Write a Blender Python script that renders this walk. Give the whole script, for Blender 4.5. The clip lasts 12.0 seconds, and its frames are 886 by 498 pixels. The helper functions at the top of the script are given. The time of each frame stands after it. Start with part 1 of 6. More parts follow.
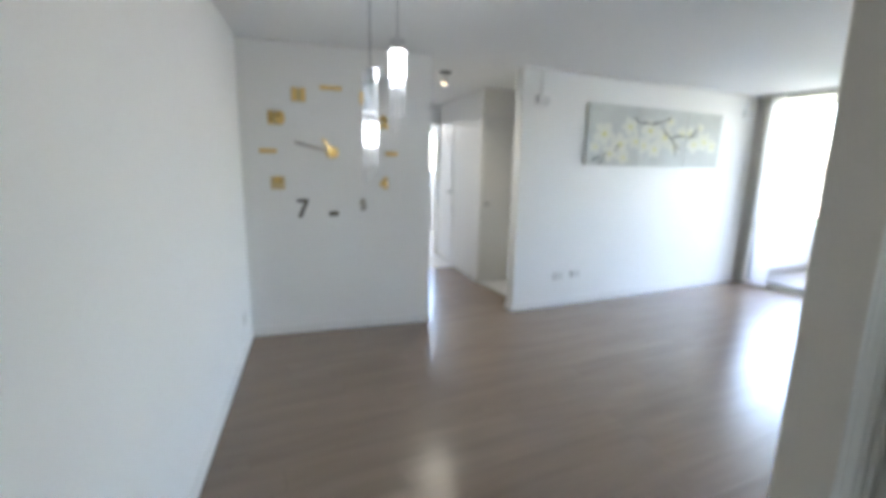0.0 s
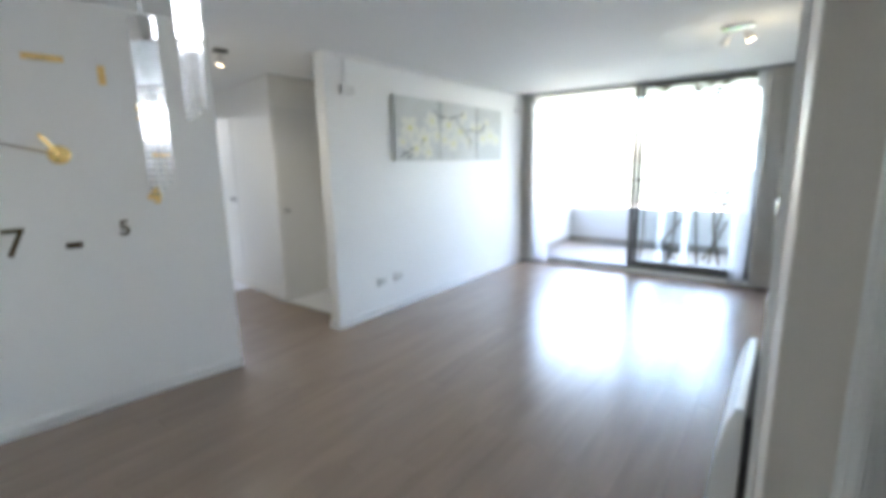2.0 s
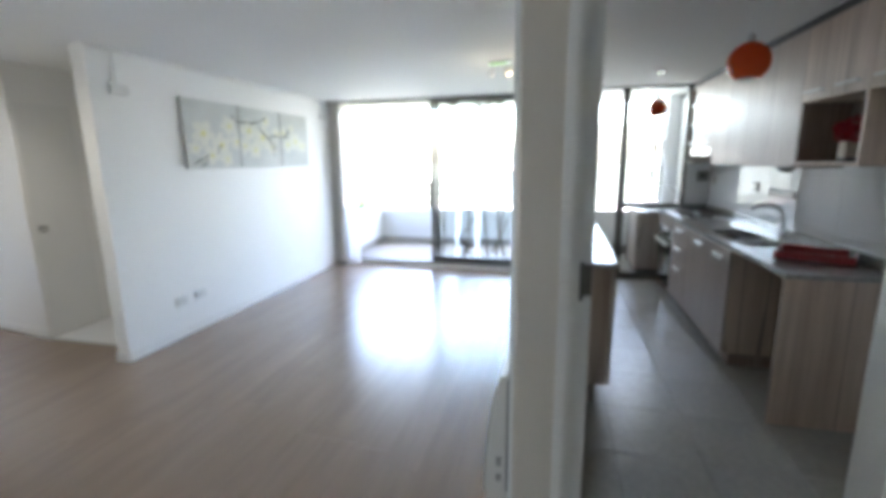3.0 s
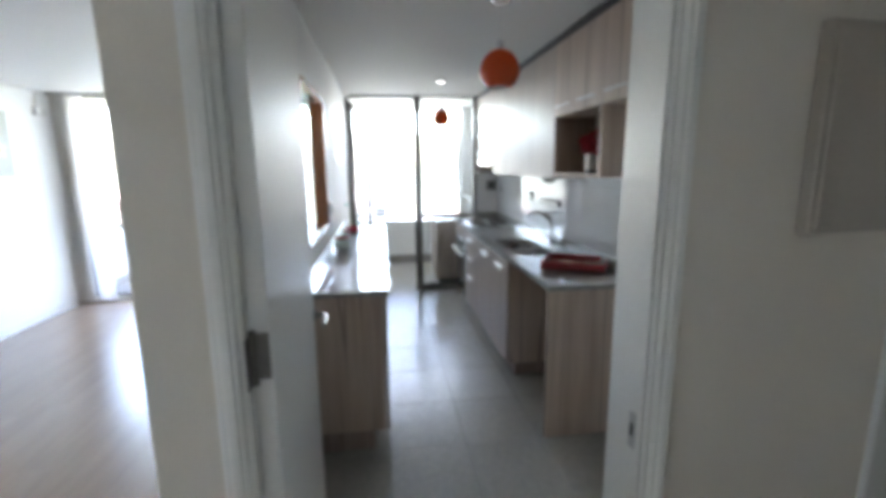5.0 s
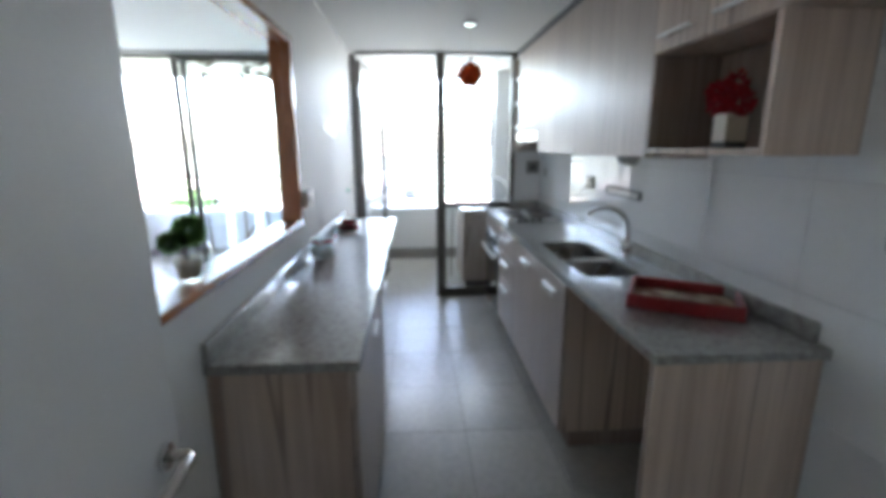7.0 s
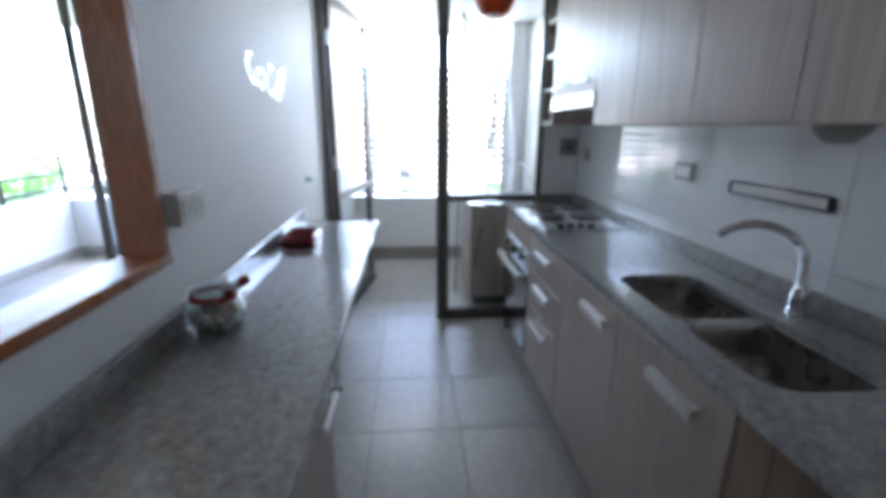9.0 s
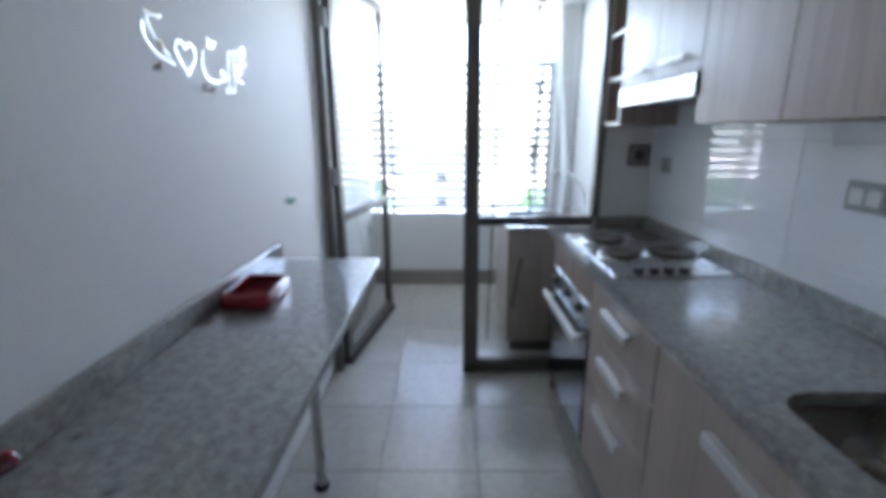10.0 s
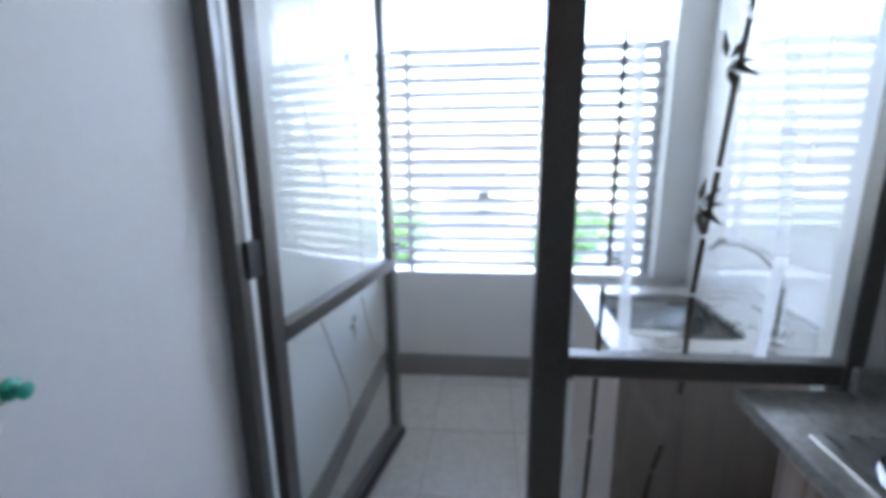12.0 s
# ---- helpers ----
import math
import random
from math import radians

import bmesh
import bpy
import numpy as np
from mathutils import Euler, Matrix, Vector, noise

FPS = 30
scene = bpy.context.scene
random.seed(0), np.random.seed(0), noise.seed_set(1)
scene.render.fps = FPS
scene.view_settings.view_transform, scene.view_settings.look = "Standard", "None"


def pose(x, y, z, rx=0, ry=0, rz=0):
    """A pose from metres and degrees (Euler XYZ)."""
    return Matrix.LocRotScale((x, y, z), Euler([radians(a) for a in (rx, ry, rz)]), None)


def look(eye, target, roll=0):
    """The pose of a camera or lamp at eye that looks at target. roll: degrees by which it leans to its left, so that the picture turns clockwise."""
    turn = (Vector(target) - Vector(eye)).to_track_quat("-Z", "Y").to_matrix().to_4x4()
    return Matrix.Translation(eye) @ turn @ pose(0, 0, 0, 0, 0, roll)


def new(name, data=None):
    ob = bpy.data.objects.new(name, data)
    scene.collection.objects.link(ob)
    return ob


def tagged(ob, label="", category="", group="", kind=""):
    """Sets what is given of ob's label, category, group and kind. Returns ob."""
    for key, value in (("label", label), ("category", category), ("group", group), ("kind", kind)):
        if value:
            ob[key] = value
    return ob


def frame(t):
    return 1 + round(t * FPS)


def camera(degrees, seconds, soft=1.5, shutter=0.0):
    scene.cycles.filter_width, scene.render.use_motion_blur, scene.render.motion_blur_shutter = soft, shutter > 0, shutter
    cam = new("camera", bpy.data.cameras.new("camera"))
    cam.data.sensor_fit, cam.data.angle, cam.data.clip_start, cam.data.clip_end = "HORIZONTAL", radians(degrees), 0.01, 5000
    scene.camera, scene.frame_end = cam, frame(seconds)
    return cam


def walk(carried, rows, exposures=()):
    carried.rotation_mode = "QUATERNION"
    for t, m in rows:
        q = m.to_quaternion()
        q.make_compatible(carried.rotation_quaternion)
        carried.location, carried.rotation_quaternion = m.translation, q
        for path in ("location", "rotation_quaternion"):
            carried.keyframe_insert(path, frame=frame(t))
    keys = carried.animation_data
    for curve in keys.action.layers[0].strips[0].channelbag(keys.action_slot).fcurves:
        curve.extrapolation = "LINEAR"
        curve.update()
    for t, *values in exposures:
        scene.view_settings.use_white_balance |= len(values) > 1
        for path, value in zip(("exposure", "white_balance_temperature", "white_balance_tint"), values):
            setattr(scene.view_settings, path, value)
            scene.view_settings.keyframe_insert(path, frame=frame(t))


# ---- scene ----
cam = camera(89.0, 12.0, soft=5.4)
PATH = [
    (0, (-0.095, 0.477, 1.435), (0.732, 2.260, 1.0695), 1.15),
    (0.5, (-0.041, 0.675, 1.421), (0.891, 2.404, 1.045), 0.9),
    (1, (-0.05, 0.844, 1.419), (1.085, 2.447, 1.04), 0.5),
    (1.5, (-0.081, 0.994, 1.41), (1.291, 2.401, 1.039), -0.8),
    (2, (-0.1, 1.093, 1.428), (1.467, 2.279, 1.057), -1.2),
    (2.5, (-0.145, 1.057, 1.498), (1.604, 1.947, 1.111), -0.4),
    (3, (-0.216, 0.961, 1.522), (1.688, 1.437, 1.133), -0.7),
    (3.5, (-0.159, 0.82, 1.532), (1.797, 0.947, 1.137), -1.4),
    (3.7, (-0.142, 0.773, 1.546), (1.82, 0.811, 1.161), -1.1),
    (5.5, (0.531, 0.57, 1.527), (2.477, 0.291, 1.16), -0.6),
    (6, (0.799, 0.517, 1.52), (2.744, 0.253, 1.136), -0.7),
    (6.5, (1.069, 0.439, 1.511), (3.022, 0.283, 1.107), -0.0),
    (7, (1.343, 0.434, 1.492), (3.29, 0.312, 1.05), -0.2),
    (7.2, (1.454, 0.454, 1.495), (3.396, 0.314, 1.034), -0.1),
    (8.8, (2.406, 0.463, 1.432), (4.327, 0.288, 0.906), 1.1),
    (9, (2.537, 0.411, 1.436), (4.462, 0.267, 0.91), 0.3),
    (9.5, (2.892, 0.394, 1.438), (4.824, 0.294, 0.928), -0.2),
    (10, (3.26, 0.314, 1.423), (5.196, 0.332, 0.92), -0.3),
    (10.5, (3.632, 0.295, 1.421), (5.571, 0.336, 0.935), -0.8),
    (11, (4.012, 0.314, 1.443), (5.955, 0.388, 0.972), -0.8),
    (11.2, (4.164, 0.301, 1.436), (6.11, 0.425, 0.994), -1.0),
    (11.5, (4.387, 0.302, 1.456), (6.328, 0.473, 1.006), -0.7),
    (12, (4.71, 0.331, 1.468), (6.649, 0.529, 1.019), -0.6),
]
EXPOSURES = [(0, 5.28, 6300, 11), (2.5, 5.2, 6250, 11), (3.5, 5.26, 6250, 12), (5.5, 5.54, 6250, 12), (7, 5.32, 6050, 12), (9, 5.11, 5780, 13), (10.5, 4.92, 5670, 14), (12, 4.73, 5620, 16)]
walk(cam, [(t, look(eye, target, roll)) for t, eye, target, roll in PATH], EXPOSURES)

# ---- light: sky through the balcony openings, a high sun, exposure in walk() above ----
SKY, SUN_ELEV, SUN_AZ = 0.15, 80.0, 90.0
world = bpy.data.worlds.new("world")
scene.world = world
world.use_nodes = True
wn, wl = world.node_tree.nodes, world.node_tree.links
sky = wn.new("ShaderNodeTexSky")
sky.sky_type = "NISHITA"
sky.sun_disc = False
sky.sun_elevation, sky.sun_rotation = radians(SUN_ELEV), radians(SUN_AZ)
sky.air_density, sky.dust_density = 1.0, 3.0
wl.new(sky.outputs[0], wn["Background"].inputs["Color"])
wn["Background"].inputs["Strength"].default_value = SKY
sun = new("sun", bpy.data.lights.new("sun", "SUN"))
sun.data.energy, sun.data.angle, sun.data.color = 2.5, radians(0.5), (1.0, 0.96, 0.9)
sun.matrix_world = look((20 * math.cos(radians(SUN_ELEV)), 0, 20 * math.sin(radians(SUN_ELEV))), (0, 0, 0))


def bulb_light(name, place, watts, color, radius=0.03):
    lamp = new(name, bpy.data.lights.new(name, "POINT"))
    lamp.data.energy, lamp.data.color, lamp.data.shadow_soft_size = watts, color, radius
    lamp.location = place
    return lamp


# added area lamp outside the laundry louvres, boosting the sky light into the kitchen
sky_boost = new("terrace_skylight", bpy.data.lights.new("terrace_skylight", "AREA"))
sky_boost.data.shape, sky_boost.data.size, sky_boost.data.size_y, sky_boost.data.energy = "RECTANGLE", 2.1, 1.45, 1.5
sky_boost.data.color = (0.97, 0.985, 1.0)
sky_boost.matrix_world = look((7.66, 0.05, 1.69), (5.0, 0.05, 1.69))


# ---- materials ----
def material(name, color, rough=0.5, metal=0.0, spread=0.06, scale=6.0, grain=90.0, bump=0.05, stretch=(1, 1, 1),
             color2=None, random_tint=0.0, spec=0.5, coat=0.0, sharp=0.0, blotch=0.35, polish=0.06, coat_rough=0.08, lines=0.0):
    """A painted or natural surface: a broad blotch, a fine grain, and relief from both."""
    m = bpy.data.materials.new(name)
    m.use_nodes = True
    n, l = m.node_tree.nodes, m.node_tree.links
    b = n["Principled BSDF"]
    geo = n.new("ShaderNodeTexCoord")
    mapping = n.new("ShaderNodeMapping")
    mapping.inputs["Scale"].default_value = stretch
    info = n.new("ShaderNodeObjectInfo")
    shift = n.new("ShaderNodeVectorMath")
    shift.operation = "MULTIPLY_ADD"
    l.new(info.outputs["Random"], shift.inputs[0])
    shift.inputs[1].default_value = (7.3, 3.1, 5.7) if random_tint else (0, 0, 0)
    l.new(geo.outputs["Object"], shift.inputs[2])
    l.new(shift.outputs[0], mapping.inputs["Vector"])
    big, fine = n.new("ShaderNodeTexNoise"), n.new("ShaderNodeTexNoise")
    big.inputs["Scale"].default_value, big.inputs["Detail"].default_value = scale, 4.0
    fine.inputs["Scale"].default_value, fine.inputs["Detail"].default_value = grain, 3.0
    for tex in (big, fine):
        l.new(mapping.outputs[0], tex.inputs["Vector"])
    mixed = n.new("ShaderNodeMix")
    mixed.data_type = "FLOAT"
    mixed.inputs[0].default_value = blotch
    l.new(fine.outputs["Fac"], mixed.inputs[2])
    l.new(big.outputs["Fac"], mixed.inputs[3])
    ramp = n.new("ShaderNodeValToRGB")
    low = [max(0.0, c * (1 - spread)) for c in color]
    high = color2 or [min(1.0, c * (1 + spread)) for c in color]
    ramp.color_ramp.elements[0].position, ramp.color_ramp.elements[1].position = 0.3 + 0.13 * sharp, 0.7 - 0.13 * sharp
    ramp.color_ramp.elements[0].color = (*low, 1)
    ramp.color_ramp.elements[1].color = (*high, 1)
    l.new(mixed.outputs[0], ramp.inputs[0])
    out = ramp.outputs[0]
    if lines:
        # long dark growth lines, uneven in strength
        band, near, thin, faint = n.new("ShaderNodeTexNoise"), n.new("ShaderNodeMath"), n.new("ShaderNodeMapRange"), n.new("ShaderNodeMath")
        long_map, veil = n.new("ShaderNodeMapping"), n.new("ShaderNodeMix")
        long_map.inputs["Scale"].default_value = (stretch[0] * 0.9, stretch[1] * 0.9, stretch[2] * 0.55)
        l.new(shift.outputs[0], long_map.inputs["Vector"])
        l.new(long_map.outputs[0], band.inputs["Vector"])
        band.inputs["Scale"].default_value, band.inputs["Detail"].default_value = 1.6, 1.5
        near.operation, faint.operation = "SUBTRACT", "MULTIPLY"
        near.inputs[1].default_value = 0.5
        l.new(band.outputs["Fac"], near.inputs[0])
        near_abs = n.new("ShaderNodeMath")
        near_abs.operation = "ABSOLUTE"
        l.new(near.outputs[0], near_abs.inputs[0])
        thin.interpolation_type = "SMOOTHSTEP"
        thin.inputs["From Min"].default_value, thin.inputs["From Max"].default_value = 0.0, 0.022
        thin.inputs["To Min"].default_value, thin.inputs["To Max"].default_value = lines, 0.0
        l.new(near_abs.outputs[0], thin.inputs["Value"])
        l.new(thin.outputs[0], faint.inputs[0])
        l.new(big.outputs["Fac"], faint.inputs[1])
        veil.data_type, veil.blend_type = "RGBA", "MIX"
        l.new(faint.outputs[0], veil.inputs[0])
        l.new(out, veil.inputs[6])
        veil.inputs[7].default_value = (color[0] * 0.35, color[1] * 0.32, color[2] * 0.3, 1)
        out = veil.outputs[2]
    if random_tint:
        hsv = n.new("ShaderNodeHueSaturation")
        rng = n.new("ShaderNodeMapRange")
        rng.inputs["To Min"].default_value, rng.inputs["To Max"].default_value = 1 - random_tint, 1 + random_tint
        l.new(info.outputs["Random"], rng.inputs["Value"])
        l.new(rng.outputs[0], hsv.inputs["Value"])
        l.new(out, hsv.inputs["Color"])
        out = hsv.outputs[0]
    l.new(out, b.inputs["Base Color"])
    b.inputs["Metallic"].default_value = metal
    b.inputs["Specular IOR Level"].default_value = spec
    b.inputs["Coat Weight"].default_value = coat
    b.inputs["Coat Roughness"].default_value = coat_rough
    rr = n.new("ShaderNodeMapRange")
    rr.inputs["To Min"].default_value, rr.inputs["To Max"].default_value = max(0.02, rough - polish), min(1.0, rough + polish)
    l.new(big.outputs["Fac"], rr.inputs["Value"])
    l.new(rr.outputs[0], b.inputs["Roughness"])
    if bump:
        bm_node = n.new("ShaderNodeBump")
        bm_node.inputs["Strength"].default_value, bm_node.inputs["Distance"].default_value = bump, 0.002
        l.new(mixed.outputs[0], bm_node.inputs["Height"])
        l.new(bm_node.outputs[0], b.inputs["Normal"])
    return m


def pane_material(name, tint=(0.97, 0.985, 0.98), least=0.035):
    """Window glass: clear straight through, with the gloss of its surface."""
    m = bpy.data.materials.new(name)
    m.use_nodes = True
    n, l = m.node_tree.nodes, m.node_tree.links
    n.remove(n["Principled BSDF"])
    clear, gloss, mix, face = n.new("ShaderNodeBsdfTransparent"), n.new("ShaderNodeBsdfGlossy"), n.new("ShaderNodeMixShader"), n.new("ShaderNodeLayerWeight")
    clear.inputs[0].default_value = (*tint, 1)
    gloss.inputs["Roughness"].default_value = 0.02
    face.inputs["Blend"].default_value = 0.5
    steep, part_of = n.new("ShaderNodeMath"), n.new("ShaderNodeMath")
    steep.operation, part_of.operation = "POWER", "MULTIPLY_ADD"
    steep.inputs[1].default_value = 5.0
    part_of.inputs[1].default_value, part_of.inputs[2].default_value = 0.7, least
    l.new(face.outputs["Facing"], steep.inputs[0])
    l.new(steep.outputs[0], part_of.inputs[0])
    l.new(part_of.outputs[0], mix.inputs[0])
    l.new(clear.outputs[0], mix.inputs[1])
    l.new(gloss.outputs[0], mix.inputs[2])
    l.new(mix.outputs[0], n["Material Output"].inputs["Surface"])
    return m


def sheer_material(name, color, clear):
    m = bpy.data.materials.new(name)
    m.use_nodes = True
    n, l = m.node_tree.nodes, m.node_tree.links
    n.remove(n["Principled BSDF"])
    t, d, s = n.new("ShaderNodeBsdfTransparent"), n.new("ShaderNodeBsdfDiffuse"), n.new("ShaderNodeBsdfTranslucent")
    d.inputs[0].default_value = s.inputs[0].default_value = (*color, 1)
    a, c = n.new("ShaderNodeMixShader"), n.new("ShaderNodeMixShader")
    noise_tex, rng = n.new("ShaderNodeTexNoise"), n.new("ShaderNodeMapRange")
    noise_tex.inputs["Scale"].default_value = 9.0
    rng.inputs["To Min"].default_value, rng.inputs["To Max"].default_value = clear - 0.15, clear + 0.15
    l.new(noise_tex.outputs["Fac"], rng.inputs["Value"])
    a.inputs[0].default_value = 0.6
    l.new(d.outputs[0], a.inputs[1])
    l.new(s.outputs[0], a.inputs[2])
    l.new(rng.outputs[0], c.inputs[0])
    l.new(a.outputs[0], c.inputs[1])
    l.new(t.outputs[0], c.inputs[2])
    l.new(c.outputs[0], n["Material Output"].inputs["Surface"])
    return m


def glow_material(name, color, strength):
    m = bpy.data.materials.new(name)
    m.use_nodes = True
    b = m.node_tree.nodes["Principled BSDF"]
    b.inputs["Base Color"].default_value = (*color, 1)
    b.inputs["Emission Color"].default_value = (*color, 1)
    b.inputs["Emission Strength"].default_value = strength
    return m


def let_through(m, color, share):
    """Gives a thin thing a body that lets some light through."""
    n, l = m.node_tree.nodes, m.node_tree.links
    body, mix = n.new("ShaderNodeBsdfTranslucent"), n.new("ShaderNodeMixShader")
    body.inputs[0].default_value = (*color, 1)
    mix.inputs[0].default_value = share
    l.new(n["Principled BSDF"].outputs[0], mix.inputs[1])
    l.new(body.outputs[0], mix.inputs[2])
    l.new(mix.outputs[0], n["Material Output"].inputs["Surface"])
    return m


def shade_material(name, color, rough, share):
    return let_through(material(name, color, rough, spread=0.05, scale=5, bump=0.0, coat=0.4), color, share)


BEIGE = material("warm_beige_paint", (0.74, 0.685, 0.61), 0.5, spread=0.025, scale=1.3, grain=160, bump=0.05, spec=0.4)
PAINT = material("wall_paint", (0.88, 0.87, 0.845), 0.5, spread=0.025, scale=1.3, grain=160, bump=0.06, spec=0.4)
KPAINT = material("kitchen_wall_enamel", (0.875, 0.875, 0.865), 0.58, spread=0.02, scale=1.1, grain=60, bump=0.012, spec=0.35)
CEIL = material("ceiling_paint", (0.82, 0.82, 0.812), 0.7, spread=0.02, scale=1.5, grain=220, bump=0.1, spec=0.3)
TRIM = material("white_enamel", (0.82, 0.81, 0.78), 0.32, spread=0.03, scale=3, grain=80, bump=0.02)
DOORPAINT = material("door_enamel", (0.84, 0.835, 0.815), 0.5, spread=0.02, scale=1.6, grain=120, bump=0.008)
LAMINATE = material("laminate_planks", (0.25, 0.183, 0.132), 0.25, spread=0.11, scale=1.0, grain=3.2, bump=0.0, stretch=(0.7, 6, 1),
                    color2=(0.282, 0.21, 0.156), random_tint=0.03, blotch=0.5, polish=0.015)
FTILE = material("grey_floor_tile", (0.46, 0.447, 0.415), 0.24, spread=0.12, scale=2.5, grain=30, bump=0.012, random_tint=0.025, polish=0.05)
BTILE = material("balcony_tile", (0.17, 0.168, 0.165), 0.5, spread=0.1, scale=3, grain=40, bump=0.05, random_tint=0.05)
GROUT = material("grout", (0.15, 0.13, 0.115), 0.8, spread=0.1)
TGROUT = material("tile_grout", (0.27, 0.26, 0.24), 0.8, spread=0.1)
WGROUT = material("white_grout", (0.58, 0.58, 0.58), 0.7, spread=0.1)
WTILE = material("white_wall_tile", (0.83, 0.835, 0.84), 0.05, spread=0.02, scale=2, grain=40, bump=0.003, random_tint=0.012, polish=0.015)
SKIRT = material("grey_skirting_tile", (0.25, 0.235, 0.215), 0.4, spread=0.1)
OAK = material("grey_oak_melamine", (0.53, 0.395, 0.315), 0.42, spread=0.17, scale=1.7, grain=10, bump=0.04, stretch=(5, 5, 0.22),
               color2=(0.66, 0.53, 0.44), random_tint=0.07, blotch=0.62, sharp=0.45, lines=1.1)
# darker copy of the oak, for recess panels, plinths and the oven housing
OAKDARK = material("darker_oak_melamine", (0.31, 0.23, 0.185), 0.45, spread=0.17, scale=1.7, grain=10, bump=0.04, stretch=(5, 5, 0.22),
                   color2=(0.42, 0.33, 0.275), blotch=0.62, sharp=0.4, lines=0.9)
FRONT = material("pale_cabinet_front", (0.42, 0.335, 0.287), 0.38, spread=0.09, scale=2.2, grain=13, bump=0.03, stretch=(7, 7, 0.35),
                 color2=(0.50, 0.418, 0.365), random_tint=0.04, blotch=0.55, sharp=0.2, lines=0.35)
GRANITE = material("grey_granite", (0.25, 0.244, 0.224), 0.3, spread=0.25, scale=42, grain=115, bump=0.012, color2=(0.42, 0.415, 0.395), blotch=0.6, sharp=0.25, coat=0.9, coat_rough=0.045)
STEEL = material("brushed_steel", (0.56, 0.56, 0.55), 0.28, 1.0, spread=0.08, scale=8, grain=60, bump=0.02, stretch=(1, 14, 1))
SINKSTEEL = material("satin_sink_steel", (0.50, 0.475, 0.44), 0.28, 0.9, spread=0.1, scale=8, grain=60, bump=0.02)
BASINSTEEL = material("laundry_basin_steel", (0.56, 0.56, 0.55), 0.26, 1.0, spread=0.12, scale=8, grain=60, bump=0.02)
DULLSTEEL = material("dull_steel", (0.16, 0.147, 0.135), 0.4, 0.7, spread=0.15, bump=0.02)
CHROME = material("chrome", (0.74, 0.74, 0.75), 0.10, 1.0, spread=0.03, bump=0.0)
SATIN = material("satin_aluminium", (0.74, 0.73, 0.71), 0.34, 1.0, spread=0.05, bump=0.01)
BRONZE = material("bronze_aluminium", (0.135, 0.127, 0.115), 0.36, 0.5, spread=0.12, scale=5, grain=80, bump=0.02)
FUSEPAINT = material("taupe_enamel", (0.44, 0.395, 0.34), 0.45, spread=0.04, scale=3, grain=80, bump=0.02)
RUBBER = material("black_rubber", (0.025, 0.025, 0.025), 0.6, spread=0.2)
PLATE = material("cast_iron_plate", (0.085, 0.066, 0.055), 0.3, 0.3, spread=0.25, scale=18, grain=90, bump=0.1)
BLACKGLASS = material("black_oven_glass", (0.012, 0.012, 0.013), 0.06, spread=0.1, bump=0.0, coat=0.5)
PLASTIC = material("white_plastic", (0.76, 0.75, 0.72), 0.35, spread=0.03, bump=0.01)
GREYPLASTIC = material("grey_plastic", (0.34, 0.34, 0.33), 0.4, spread=0.05, bump=0.01)
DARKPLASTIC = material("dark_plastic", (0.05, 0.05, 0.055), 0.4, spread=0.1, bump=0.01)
REDWOOD = material("red_lacquer", (0.24, 0.016, 0.018), 0.3, spread=0.15, scale=9, grain=60, bump=0.03)
REDCERAMIC = material("red_ceramic", (0.27, 0.014, 0.024), 0.18, spread=0.12, scale=12, bump=0.02, coat=0.4)
CLOTH = material("linen_print", (0.34, 0.17, 0.12), 0.9, spread=0.35, scale=11, grain=120, bump=0.2, color2=(0.72, 0.65, 0.51), blotch=0.85, sharp=0.7)
HATCHWOOD = material("orange_stained_wood", (0.30, 0.098, 0.028), 0.26, spread=0.25, scale=4, grain=22, bump=0.04, stretch=(0.8, 6, 0.8),
                     color2=(0.46, 0.18, 0.065), blotch=0.5)
ORANGE = shade_material("orange_glass_shade", (0.9, 0.16, 0.035), 0.14, 0.5)
OPAL = shade_material("white_opal_glass", (0.85, 0.84, 0.8), 0.25, 0.6)
GOLD = material("gold_mirror", (0.86, 0.62, 0.24), 0.28, 1.0, spread=0.1, scale=20, bump=0.0)
# gold mirror with a dark floor reflection put into its colour
DARKMIRROR = material("darkened_mirror", (0.16, 0.11, 0.05), 0.2, 0.9, spread=0.15, scale=20, bump=0.0)
CANVAS = material("painted_canvas", (0.54, 0.55, 0.51), 0.6, spread=0.16, scale=3.0, grain=140, bump=0.15, color2=(0.70, 0.71, 0.68), random_tint=0.04)
PETAL = material("petal_paint", (0.74, 0.73, 0.64), 0.7, spread=0.1, scale=20, bump=0.1)
YELLOW = material("yellow_paint", (0.66, 0.62, 0.16), 0.7, spread=0.2, scale=20, bump=0.1)
BRANCH = material("branch_paint", (0.05, 0.045, 0.04), 0.7, spread=0.3, scale=20, bump=0.1)
DRAPE = material("beige_drape", (0.62, 0.59, 0.54), 0.9, spread=0.1, scale=5, grain=240, bump=0.15)
SHEER = sheer_material("white_voile", (0.86, 0.85, 0.86), 0.42)
STICKW = sheer_material("frosted_decal", (0.9, 0.91, 0.92), 0.24)
STICKD = material("olive_decal", (0.13, 0.11, 0.075), 0.6, spread=0.25, scale=20, bump=0.0)
PALEGOLD = material("gold_film", (0.66, 0.52, 0.27), 0.42, 0.35, spread=0.18, scale=25, grain=60, bump=0.02)
RAILGREY = material("grey_anodised_rail", (0.36, 0.37, 0.38), 0.4, 0.4, spread=0.06)
YELLOWDECAL = material("yellow_vinyl", (0.62, 0.52, 0.2), 0.5, spread=0.05, bump=0.0)
